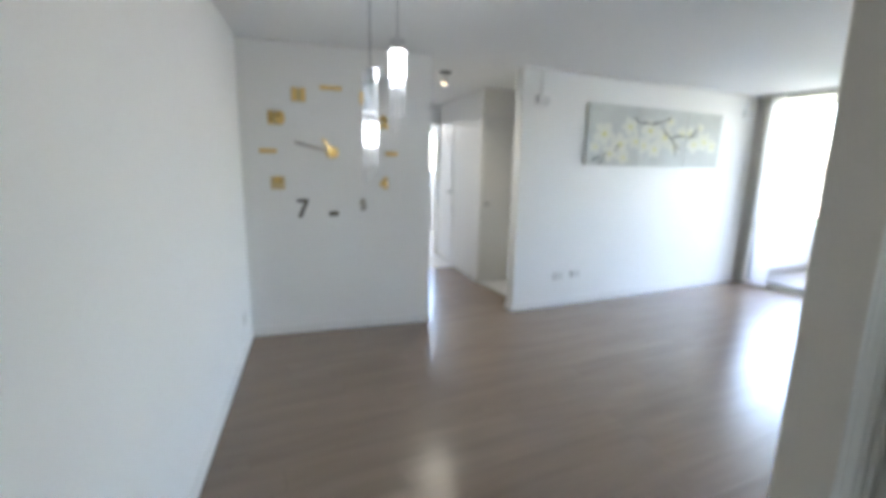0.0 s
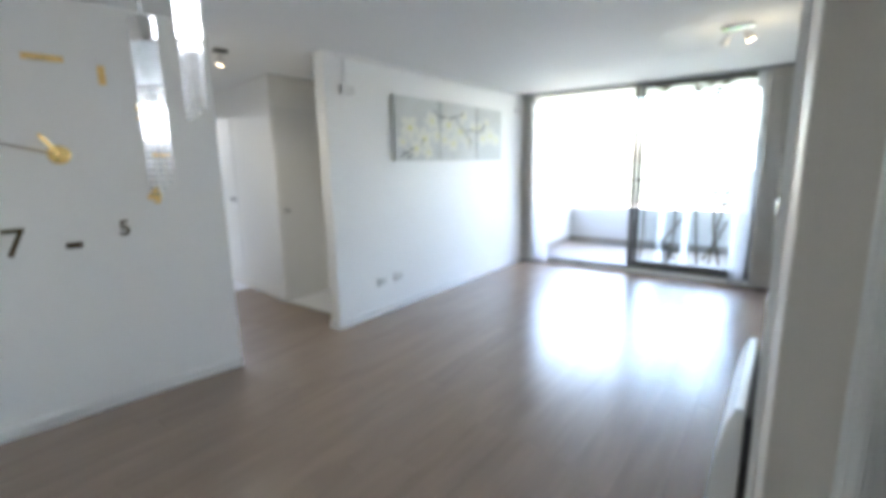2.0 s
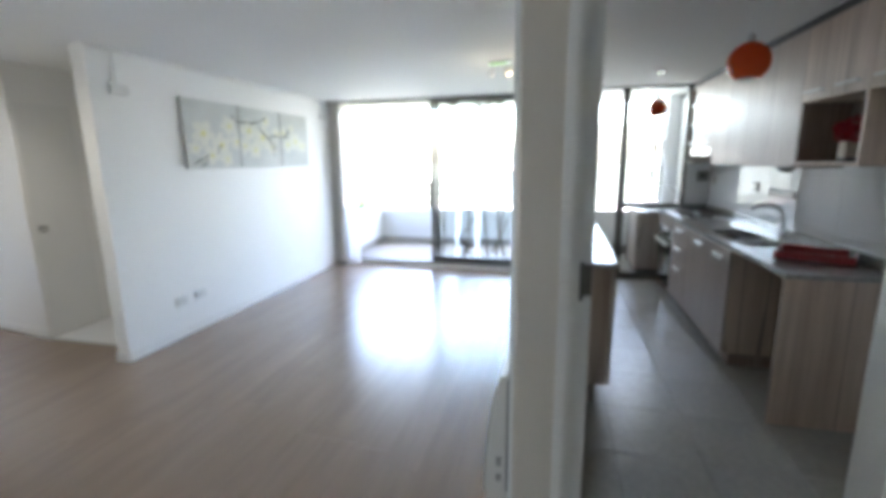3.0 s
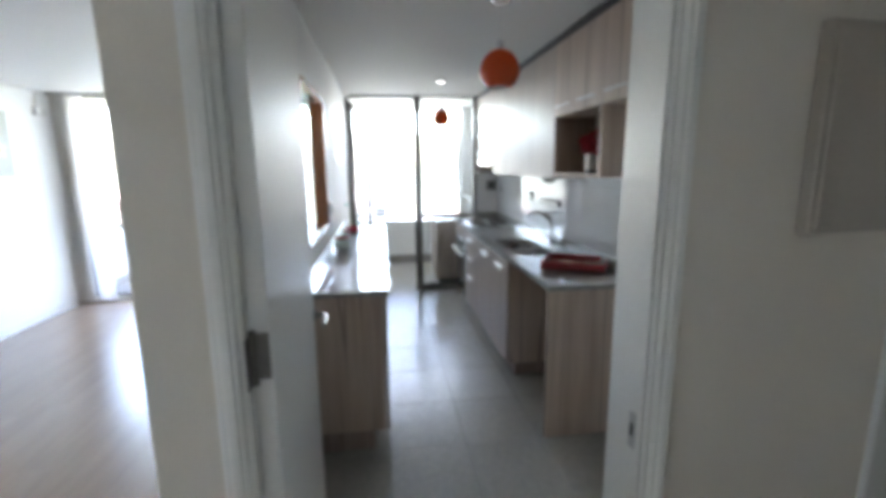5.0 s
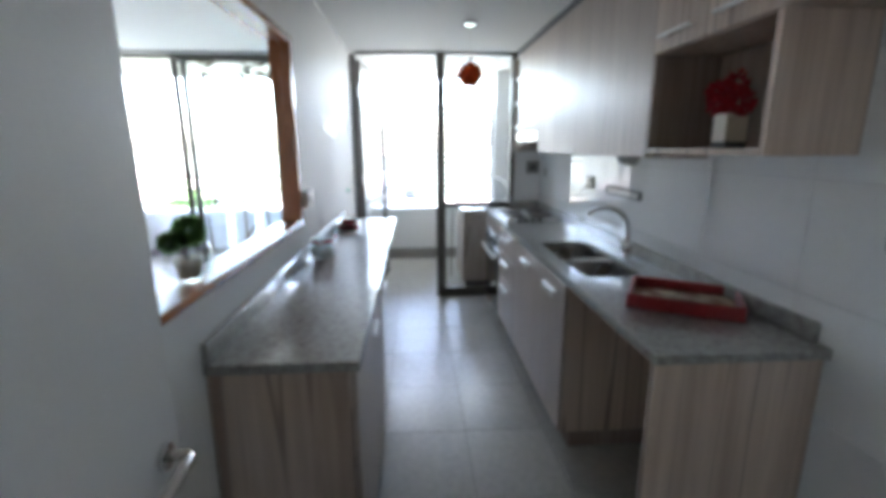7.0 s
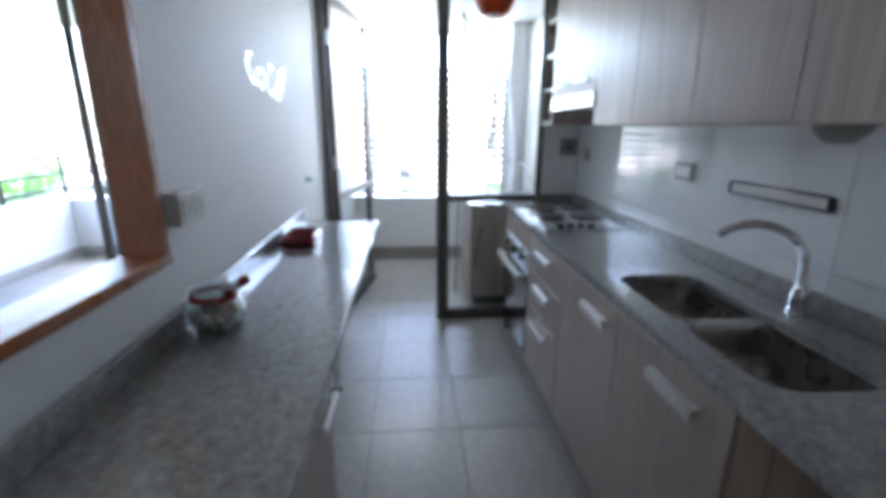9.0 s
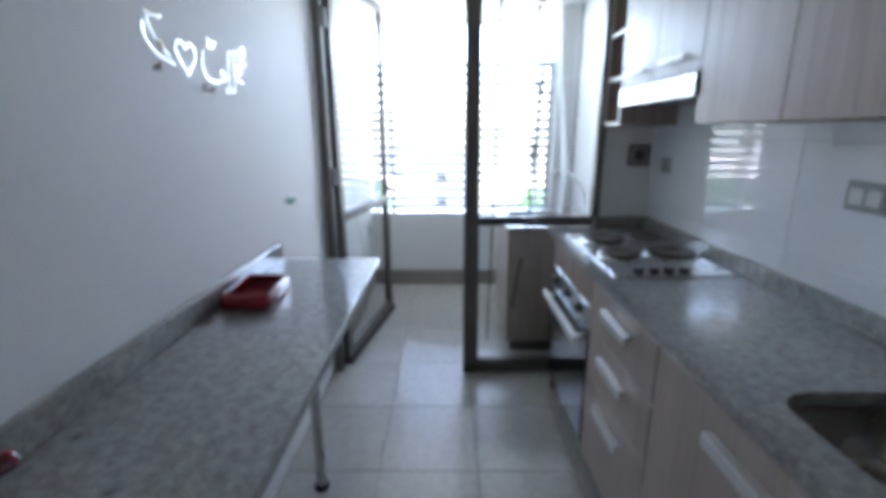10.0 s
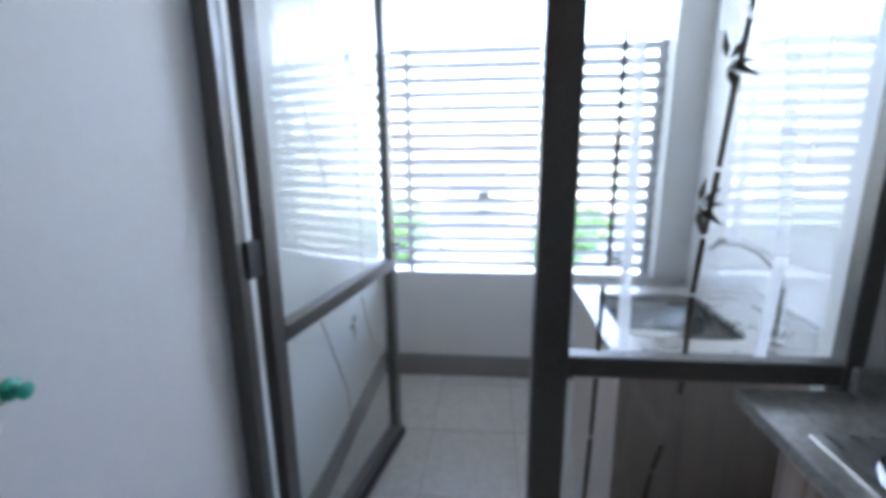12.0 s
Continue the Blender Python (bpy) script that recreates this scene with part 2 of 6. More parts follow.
LEAF = let_through(material("boxwood_leaf", (0.05, 0.13, 0.03), 0.55, spread=0.4, scale=30, bump=0.1, color2=(0.12, 0.26, 0.06)), (0.16, 0.34, 0.08), 0.35)
REDFLOWER = material("red_petals", (0.40, 0.008, 0.02), 0.6, spread=0.4, scale=30, bump=0.1)
CREAM = material("cream_ceramic", (0.66, 0.60, 0.50), 0.35, spread=0.08, bump=0.02)
PEBBLE = material("pebbles", (0.42, 0.36, 0.26), 0.5, spread=0.55, scale=22, grain=60, color2=(0.78, 0.74, 0.66), blotch=0.8, sharp=0.5)
GREENPLASTIC = material("green_plastic", (0.05, 0.42, 0.30), 0.35, spread=0.05, bump=0.0)
SLAT = material("white_slat", (0.47, 0.47, 0.465), 0.45, spread=0.05, scale=4, bump=0.03)
PARAPET = material("parapet_render", (0.74, 0.735, 0.715), 0.8, spread=0.05, scale=2, grain=120, bump=0.2)
# same paint as PARAPET, darkened to hold down the balcony's brightness
BALCONYDIM = material("dimmed_balcony_paint", (0.56, 0.56, 0.555), 0.8, spread=0.05, scale=2, grain=120, bump=0.2)
COLUMN = material("grey_column_render", (0.62, 0.62, 0.62), 0.8, spread=0.07, scale=2, grain=120, bump=0.2)
THINGLASS = pane_material("thin_clear_glass", (0.955, 0.97, 0.965), 0.1)
RAILSTEEL = material("dark_railing_paint", (0.022, 0.019, 0.017), 0.55, spread=0.15, scale=9, grain=60, spec=0.25)
PANE = pane_material("window_glass")
FROST = sheer_material("frosted_glass", (0.85, 0.88, 0.9), 0.3)
CRYSTAL = sheer_material("crystal_bead", (0.95, 0.97, 1.0), 0.8)
SILVER = material("silver_mirror_acrylic", (0.56, 0.57, 0.55), 0.22, 1.0, spread=0.03, scale=20, bump=0.0)
LED = glow_material("led_white", (0.95, 0.97, 1.0), 0.75)
WARM = glow_material("warm_bulb", (1.0, 0.78, 0.5), 0.2)


# ---- building helpers ----
def box(bm, x0, x1, y0, y1, z0, z1, bevel=0.0, segments=1):
    made = bmesh.ops.create_cube(bm, size=1.0, matrix=Matrix.LocRotScale(
        ((x0 + x1) / 2, (y0 + y1) / 2, (z0 + z1) / 2), None, (abs(x1 - x0), abs(y1 - y0), abs(z1 - z0))))
    if bevel:
        edges = list({e for v in made["verts"] for e in v.link_edges})
        bmesh.ops.bevel(bm, geom=edges, offset=bevel, segments=segments, affect="EDGES", profile=0.5)
    return bm


def boxed(*args, **kw):
    return box(bmesh.new(), *args, **kw)


def lathe(bm, profile, centre, segments=32, close=True):
    """A turned body from (radius, height) pairs round a vertical axis."""
    rings = []
    for r, z in profile:
        if r < 1e-5:
            rings.append([bm.verts.new((centre[0], centre[1], centre[2] + z))])
        else:
            rings.append([bm.verts.new((centre[0] + r * math.cos(2 * math.pi * k / segments),
                                        centre[1] + r * math.sin(2 * math.pi * k / segments), centre[2] + z)) for k in range(segments)])
    for a, b in zip(rings, rings[1:]):
        for k in range(segments):
            j = (k + 1) % segments
            if len(a) == 1 and len(b) == 1:
                continue
            if len(a) == 1:
                bm.faces.new((a[0], b[j], b[k]))
            elif len(b) == 1:
                bm.faces.new((a[k], a[j], b[0]))
            else:
                bm.faces.new((a[k], a[j], b[j], b[k]))
    if close:
        for ring in (rings[0], rings[-1]):
            if len(ring) > 2:
                bm.faces.new(ring)
    bmesh.ops.recalc_face_normals(bm, faces=bm.faces)
    return bm


def tube(bm, points, radius, segments=10):
    """A round bar along a run of points."""
    rings = []
    pts = [Vector(p) for p in points]
    for i, p in enumerate(pts):
        d = (pts[min(i + 1, len(pts) - 1)] - pts[max(i - 1, 0)]).normalized()
        side = d.cross(Vector((0, 0, 1)) if abs(d.z) < 0.9 else Vector((1, 0, 0))).normalized()
        up = side.cross(d)
        rings.append([bm.verts.new(p + radius * (math.cos(2 * math.pi * k / segments) * side + math.sin(2 * math.pi * k / segments) * up)) for k in range(segments)])
    for a, b in zip(rings, rings[1:]):
        for k in range(segments):
            bm.faces.new((a[k], a[(k + 1) % segments], b[(k + 1) % segments], b[k]))
    bm.faces.new(rings[0]), bm.faces.new(rings[-1])
    bmesh.ops.recalc_face_normals(bm, faces=bm.faces)
    return bm


def tubed(*args, **kw):
    return tube(bmesh.new(), *args, **kw)


def place(name, bm, mat, smooth=False):
    mesh = bpy.data.meshes.new(name)
    if smooth:
        for f in bm.faces:
            f.smooth = True
    bm.to_mesh(mesh)
    bm.free()
    if mat:
        mesh.materials.append(mat)
    ob = new(name, mesh)
    if smooth:
        mesh.set_sharp_from_angle(angle=radians(40))
    return ob


def part(name, bm, mat, parent, label="", smooth=False):
    ob = place(name, bm, mat, smooth)
    ob.parent = parent
    root = Matrix.Identity(4)
    chain, p = [], parent
    while p is not None:
        chain.append(p)
        p = p.parent
    for p in reversed(chain):
        root = root @ p.matrix_parent_inverse @ p.matrix_basis
    ob.matrix_parent_inverse = root.inverted()
    return tagged(ob, label) if label else ob


def thing(name, label, category, loc, group="", kind=""):
    ob = new(name)
    ob.empty_display_size = 0.1
    ob.location = loc
    return tagged(ob, label, category, group, kind)


def structure(name, bm, mat, label="", category="wall"):
    return tagged(place(name, bm, mat), label or name.replace("_", " "), category, kind="structure")


def slab_with_holes(x0, x1, y0, y1, z0, z1, holes):
    """A worktop with rounded openings (x0, x1, y0, y1, radius) cut through it."""
    bm = bmesh.new()
    loops = [[(x0, y0), (x1, y0), (x1, y1), (x0, y1)]]
    for a, b, c, d, r in holes:
        loop = []
        for cx, cy, s in ((b - r, d - r, 0), (a + r, d - r, 90), (a + r, c + r, 180), (b - r, c + r, 270)):
            loop += [(cx + r * math.cos(radians(s + q)), cy + r * math.sin(radians(s + q))) for q in (0, 22.5, 45, 67.5, 90)]
        loops.append(loop)
    edges = []
    for loop in loops:
        vs = [bm.verts.new((x, y, z1)) for x, y in loop]
        edges += [bm.edges.new((vs[i], vs[(i + 1) % len(vs)])) for i in range(len(vs))]
    bmesh.ops.triangle_fill(bm, edges=edges, use_beauty=True)
    got = bmesh.ops.extrude_face_region(bm, geom=bm.faces[:])
    bmesh.ops.translate(bm, verts=[v for v in got["geom"] if isinstance(v, bmesh.types.BMVert)], vec=(0, 0, z0 - z1))
    bmesh.ops.recalc_face_normals(bm, faces=bm.faces)
    return bm


def text_mesh(body, size, depth=0.004, bold=0.0):
    """The outline of a word as a mesh in the xy plane, its middle at the origin."""
    curve = bpy.data.curves.new("lettering", "FONT")
    curve.body, curve.size, curve.extrude = body, size, depth / 2
    curve.offset = bold
    curve.align_x, curve.align_y = "CENTER", "CENTER"
    ob = bpy.data.objects.new("lettering", curve)
    scene.collection.objects.link(ob)
    dg = bpy.context.evaluated_depsgraph_get()
    mesh = bpy.data.meshes.new_from_object(ob.evaluated_get(dg))
    bpy.data.objects.remove(ob)
    bm = bmesh.new()
    bm.from_mesh(mesh)
    bmesh.ops.remove_doubles(bm, verts=bm.verts, dist=0.00005)
    return bm


def turned(bm, m):
    bmesh.ops.transform(bm, matrix=m, verts=bm.verts)
    return bm


# ---- the plan ----
H = 2.34                      # ceiling
XD, XK, XJ = 1.14, 1.30, 1.30  # kitchen door wall: hall face, kitchen wall ends, depth of the opening
YK0, YK1 = -0.80, 1.01        # kitchen side walls
YL0, YL1 = 1.10, 4.14         # living room side walls
XW = 5.93                     # living room window
XP = 5.77                     # kitchen glass partition
CA, CB = Vector((1.49, 4.184, 0)), Vector((-0.03, 4.372, 0))   # clock wall, corridor end and corner
LW = Vector((-0.80, -0.55, 0))                                  # far end of the entrance wall


def wall_run(name, a, b, thick, z0, z1, mat, label, category="wall"):
    """A straight wall from a to b, its thickness laid to the left of that way."""
    a, b = Vector((a[0], a[1], 0)), Vector((b[0], b[1], 0))
    n = Vector((-(b - a).y, (b - a).x, 0)).normalized() * thick
    bm = bmesh.new()
    low = [bm.verts.new((p.x, p.y, z0)) for p in (a, b, b + n, a + n)]
    high = [bm.verts.new((p.x, p.y, z1)) for p in (a, b, b + n, a + n)]
    bm.faces.new(low[::-1]), bm.faces.new(high)
    for i in range(4):
        bm.faces.new((low[i], low[(i + 1) % 4], high[(i + 1) % 4], high[i]))
    bmesh.ops.recalc_face_normals(bm, faces=bm.faces)
    return structure(name, bm, mat, label, category)


# ---- walls ----
wall_run("wall_clock", CA, CB, -0.12, 0, H, PAINT, "plain white painted wall behind the large clock")
wall_run("wall_entrance", CB, LW, -0.12, 0, H, PAINT, "long white painted wall of the dining corner")
wall_run("wall_back", LW, (1.65, -1.2), -0.12, 0, H, PAINT, "plain white wall behind the entrance")
structure("wall_picture", boxed(2.39, 6.06, YL1, YL1 + 0.12, 0, H, bevel=0.004), PAINT, "white living room wall with three canvases")
# wall with the serving hatch between living room and kitchen
HX0, HX1, HZ0, HZ1 = 2.20, 3.645, 1.11, 1.99
bm = turned(slab_with_holes(XK, 6.06, 0, H, YK1, YL0, [(HX0, HX1, HZ0, HZ1, 0.001)]), Matrix(((1, 0, 0, 0), (0, 0, 1, 0), (0, 1, 0, 0), (0, 0, 0, 1))))
bmesh.ops.recalc_face_normals(bm, faces=bm.faces)
structure("wall_hatch", bm, KPAINT, "white enamelled kitchen wall pierced by a serving hatch")
bm = bmesh.new()                # wall with the kitchen door
DY0, DY1, DZ = -0.042, 0.880, 2.06
box(bm, XD, XK, DY1 + 0.055, 1.068, 0, H, bevel=0.004), box(bm, XD, XJ, -1.15, DY0 - 0.03, 0, H)
box(bm, XD, XJ, DY0 - 0.03, DY1 + 0.055, DZ + 0.03, H)
wall_door = structure("wall_kitchen_door", bm, BEIGE, "warm beige painted wall around the kitchen doorway")
# this wall stands a few degrees askew to the kitchen
DM = Matrix.Translation((XD, 1.066, 0)) @ Matrix.Rotation(radians(5.4), 4, "Z") @ Matrix.Translation((-XD, -1.066, 0))
wall_door.matrix_basis = DM @ wall_door.matrix_basis
bm = bmesh.new()                # plastered return between the doorway and the kitchen
low = [bm.verts.new((x, y, 0)) for x, y in ((1.402, -0.052), (1.62, -0.163), (1.62, -0.80), (1.46, -0.80))]
high = [bm.verts.new((v.co.x, v.co.y, H)) for v in low]
bm.faces.new(low), bm.faces.new(high[::-1])
for k in range(4):
    bm.faces.new((low[k], high[k], high[(k + 1) % 4], low[(k + 1) % 4]))
bmesh.ops.recalc_face_normals(bm, faces=bm.faces)
structure("wall_return", bm, PAINT, "short white return wall inside the kitchen doorway")
structure("wall_kitchen_tiled", boxed(XK, 7.42, YK0 - 0.12, YK0 - 0.012, 0, 2.42), WGROUT, "kitchen wall under white glazed tiles")
structure("wall_partition_pier", boxed(5.765, 5.90, YK0, -0.535, 0, H), KPAINT, "narrow white pier beside the glass partition")
structure("wall_balcony_divider", boxed(6.06, 7.52, YK1, YL0, -0.15, 2.42), PARAPET, "rendered wall between balcony and laundry terrace")
bm = bmesh.new()
box(bm, XW - 0.03, XW + 0.13, YL0, 1.27, 0, H), box(bm, XW - 0.03, XW + 0.13, 4.04, YL1, 0, H)
structure("wall_window_jambs", bm, PAINT, "white reveals of the balcony window")
# corridor, bathroom lobby and the bright room at its end
def skewed(bm, y0=5.29):
    """The corridor runs askew to the living room, square to the clock wall."""
    return turned(bm, Matrix(((1, 0.1405, 0, -0.1405 * y0), (0, 1, 0, 0), (0, 0, 1, 0), (0, 0, 0, 1))))


structure("wall_corridor_left", skewed(boxed(1.37, 1.49, 4.31, 7.10, 0, H), 4.31), PAINT, "white corridor wall")
structure("wall_corridor_right", skewed(boxed(2.62, 2.74, 5.29, 7.10, 0, H, bevel=0.003)), PAINT, "white corridor wall beside the lobby")
structure("wall_lobby_end", boxed(2.74, 3.60, 5.29, 5.41, 0, H), PAINT, "white wall of the small tiled lobby")
structure("wall_lobby_side", boxed(3.60, 3.72, 4.26, 5.41, 0, H), PAINT, "white side wall of the small lobby")
bm = bmesh.new()
box(bm, 0.4, 1.72, 7.10, 7.22, 0, H), box(bm, 2.58, 3.42, 7.10, 7.22, 0, H), box(bm, 1.72, 2.58, 7.10, 7.22, 2.05, H)
structure("wall_corridor_end", skewed(bm), PAINT, "white end wall of the corridor with a doorway")
bm = bmesh.new()
box(bm, 0.4, 0.52, 7.22, 9.6, 0, H), box(bm, 3.3, 3.42, 7.22, 9.6, 0, H)
box(bm, 0.52, 2.1, 9.48, 9.6, 0, H), box(bm, 3.28, 3.3, 9.48, 9.6, 0, H)
box(bm, 2.1, 3.28, 9.48, 9.6, 0, 1.3), box(bm, 2.1, 3.28, 9.48, 9.6, 2.1, H)
structure("wall_far_room", skewed(bm), PAINT, "white walls of the far bright room")
structure("ceiling", boxed(-1.0, 6.06, -1.3, 4.40, H, H + 0.15), CEIL, "flat white painted ceiling", "ceiling")
structure("ceiling_corridor", boxed(0.4, 4.1, 4.40, 9.6, H, H + 0.15), CEIL, "flat white corridor ceiling", "ceiling")
structure("ceiling_balcony", boxed(6.06, 8.05, -0.95, 5.0, 2.42, 2.58), BALCONYDIM, "rendered underside of the balcony above", "ceiling")

# skirting boards
def baseboard(a, b, inward):
    a, b = Vector((a[0], a[1], 0)), Vector((b[0], b[1], 0))
    n = Vector((-(b - a).y, (b - a).x, 0)).normalized() * inward
    bm = bmesh.new()
    for k, (h0, h1, t) in enumerate(((0, 0.058, 1.0), (0.058, 0.07, 0.55))):
        v = [bm.verts.new((p.x, p.y, h)) for h in (h0, h1) for p in (a, b, b + n * t, a + n * t)]
        for f in ((0, 1, 2, 3), (4, 5, 6, 7), (0, 1, 5, 4), (1, 2, 6, 5), (2, 3, 7, 6), (3, 0, 4, 7)):
            bm.faces.new([v[i] for i in f])
    bmesh.ops.recalc_face_normals(bm, faces=bm.faces)
    return structure("baseboard", bm, TRIM, "low white painted skirting board", "baseboard")


baseboard(CB, CA, -0.014), baseboard(LW, CB, -0.014), baseboard((2.39, YL1), (5.89, YL1), -0.014)
baseboard((XK + 0.02, YL0), (5.89, YL0), 0.014), baseboard((2.62, 5.29), (2.874, 7.10), 0.014)
baseboard((2.39, 4.14), (2.39, 4.26), 0.014)
bm = bmesh.new()                # small cove under the ceiling
box(bm, 2.39, 5.9, YL1 - 0.018, YL1, H - 0.022, H)
structure("trim_picture_wall", bm, TRIM, "thin white ceiling moulding", "trim")

# ---- kitchen doorway ----
frame_door = thing("door_frame", "white enamelled frame and moulded casing of the kitchen doorway", "door frame", (XD, 0.4, 0), kind="structure")
for y0, y1, x1 in ((DY0 - 0.03, DY0, XJ + 0.004), (DY1, DY1 + 0.055, XD + 0.03)):
    part("jamb", boxed(XD - 0.004, x1, y0, y1, 0, DZ, bevel=0.003), TRIM, frame_door)
part("head", boxed(XD - 0.004, XJ + 0.004, DY0 - 0.03, DY1 + 0.055, DZ, DZ + 0.03, bevel=0.003), TRIM, frame_door)
for y0, y1 in ((DY0 - 0.062, DY0 - 0.012), (DY1 + 0.012, DY1 + 0.062)):
    bm = boxed(XD - 0.016, XD, y0, y1, 0, DZ + 0.02, bevel=0.005)
    box(bm, XD - 0.022, XD - 0.014, y0 + 0.012, y0 + 0.034, 0, DZ + 0.015, bevel=0.003)
    part("casing", bm, TRIM, frame_door)
part("casing", boxed(XD - 0.016, XD, DY0 - 0.062, DY1 + 0.062, DZ + 0.02, DZ + 0.09, bevel=0.005), TRIM, frame_door)
part("stop", boxed(XD + 0.004, XD + 0.022, DY0, DY0 + 0.012, 0, DZ, bevel=0.002), TRIM, frame_door)
strike = part("strike_plate", boxed(XD + 0.035, XD + 0.06, DY0, DY0 + 0.003, 0.79, 0.89, bevel=0.001), STEEL, frame_door, "steel strike plate")
part("latch_hole", boxed(XD + 0.041, XD + 0.054, DY0 + 0.002, DY0 + 0.0045, 0.825, 0.86), DARKPLASTIC, strike)

frame_door.matrix_basis = DM @ frame_door.matrix_basis
# the leaf stands open along the kitchen wall
hinge_at, LEAF_L = Vector((XD + 0.042, 0.886, 0)), 0.98
leaf_turn = Matrix.Translation(hinge_at) @ Matrix.Rotation(math.atan2(0.066, LEAF_L), 4, "Z")
door = thing("door_1", "plain white flush kitchen door standing open with steel lever", "door", hinge_at, kind="structure")


def leaf_part(name, bm, mat, label="", parent=None, smooth=False):
    return part(name, turned(bm, leaf_turn), mat, parent or door, label, smooth)


leaf_part("leaf", boxed(0.002, LEAF_L, -0.044, -0.002, 0.012, DZ - 0.006, bevel=0.003), DOORPAINT)
for z in (0.25, 1.155):
    bm = boxed(-0.044, -0.002, -0.008, -0.003, z - 0.055, z + 0.05, bevel=0.0015)
    box(bm, -0.002, 0.002, -0.042, -0.002, z - 0.05, z + 0.05, bevel=0.0015)
    tube(bm, [(-0.006, -0.010, z - 0.058), (-0.006, -0.010, z + 0.056)], 0.009)
    leaf_part("hinge", bm, DULLSTEEL, "dull steel butt hinge", smooth=True)
for side in (-1, 1):
    y0 = -0.044 if side < 0 else -0.002
    rose = lathe(bmesh.new(), [(0, 0), (0.026, 0), (0.026, 0.007), (0.022, 0.01), (0, 0.01)], (0, 0, 0), 24)
    turned(rose, Matrix.Translation((LEAF_L - 0.06, y0, 0.935)) @ Matrix.Rotation(radians(90 if side < 0 else -90), 4, "X"))
    rose_ob = leaf_part("rosette", rose, CHROME, "round steel rosette", smooth=True)
    y1 = y0 + side * (0.048 if side < 0 else 0.036)
    bm = tubed([(LEAF_L - 0.06, y0, 0.935), (LEAF_L - 0.06, y1 - side * 0.01, 0.935), (LEAF_L - 0.07, y1, 0.935), (LEAF_L - 0.115, y1, 0.933), (LEAF_L - 0.185, y1, 0.93)], 0.0115)
    leaf_part("lever", bm, SINKSTEEL, "curved steel lever handle", parent=rose_ob, smooth=True)

# ---- serving hatch ----
hatch = thing("hatch_frame", "orange-stained timber lining and sill of the serving hatch", "hatch frame", (HX1, YK1, HZ0), kind="structure")
HY0, HY1 = YK1 - 0.012, YL0 - 0.003
part("side_lining", boxed(HX1 - 0.025, HX1 + 0.004, HY0, HY1, HZ0, HZ1, bevel=0.002), HATCHWOOD, hatch)
part("side_lining", boxed(HX0 - 0.004, HX0 + 0.025, HY0, HY1, HZ0, HZ1, bevel=0.002), HATCHWOOD, hatch)
part("sill", boxed(HX0 - 0.02, HX1 + 0.004, HY0 - 0.004, HY1 + 0.006, HZ0 - 0.004, HZ0 + 0.024, bevel=0.003), HATCHWOOD, hatch)
part("head", boxed(HX0, HX1, HY0, HY1, HZ1 - 0.025, HZ1 + 0.004, bevel=0.002), HATCHWOOD, hatch)

# ---- living room window ----
win = thing("window_1", "wide bronze aluminium balcony window, one leaf slid open", "window", (XW, 2.65, 0), kind="structure")
WY0, WY1, WZ0, WZ1 = 1.27, 4.04, 0.062, 2.335
part("sill", boxed(XW - 0.05, XW + 0.12, WY0, WY1, 0.0, 0.055, bevel=0.006), TRIM, win, "white step below the window")
part("window_frame", boxed(XW - 0.03, XW + 0.09, WY0, WY1, 0.055, 0.085, bevel=0.003), BRONZE, win)
part("window_frame", boxed(XW - 0.03, XW + 0.09, WY0, WY1, WZ1 - 0.04, WZ1, bevel=0.003), BRONZE, win)
for y0, y1 in ((WY0, WY0 + 0.035), (WY1 - 0.035, WY1)):
    part("window_frame", boxed(XW - 0.03, XW + 0.09, y0, y1, 0.085, WZ1 - 0.04, bevel=0.003), BRONZE, win)


def sash(x0, y0, y1, parent):
    leaf = part("sash", boxed(x0, x0 + 0.035, y0, y0 + 0.065, 0.09, WZ1 - 0.045, bevel=0.003), BRONZE, parent)
    part("stile", boxed(x0, x0 + 0.035, y1 - 0.055, y1, 0.09, WZ1 - 0.045, bevel=0.003), BRONZE, leaf)
    part("rail", boxed(x0, x0 + 0.035, y0 + 0.065, y1 - 0.055, 0.09, 0.16, bevel=0.003), BRONZE, leaf)
    part("rail", boxed(x0, x0 + 0.035, y0 + 0.065, y1 - 0.055, WZ1 - 0.066, WZ1 - 0.045, bevel=0.003), BRONZE, leaf)
    pane = part("pane", boxed(x0 + 0.014, x0 + 0.02, y0 + 0.065, y1 - 0.055, 0.16, WZ1 - 0.066), PANE, leaf)
    pane.visible_shadow = False
    return leaf


sash(XW - 0.02, WY0 + 0.035, 2.655, win)
sash(XW + 0.035, WY0 + 0.05, 2.60, win)

# ---- kitchen glass partition and its door ----
partition = thing("window_2", "bronze aluminium glass partition to the laundry terrace", "glass partition", (XP, 0.2, 0), kind="structure")
PX0, PX1, PT = XP - 0.022, XP + 0.028, 2.315
part("window_frame", boxed(PX0, PX1, 0.955, 1.0, 0, PT, bevel=0.003), BRONZE, partition)
part("window_frame", boxed(PX0, PX1, -0.535, 0.955, PT, PT + 0.03, bevel=0.003), BRONZE, partition)
part("mullion", boxed(PX0 - 0.006, PX1 + 0.006, 0.132, 0.218, 0, PT, bevel=0.004), BRONZE, partition)
part("window_frame", boxed(PX0, PX1, -0.535, -0.492, 0, PT, bevel=0.003), BRONZE, partition)
part("rail", boxed(PX0, PX1, -0.492, 0.132, 0.908, 0.962, bevel=0.003), BRONZE, partition)
part("rail", boxed(PX0, PX1, -0.492, 0.132, 0.0, 0.085, bevel=0.003), BRONZE, partition)
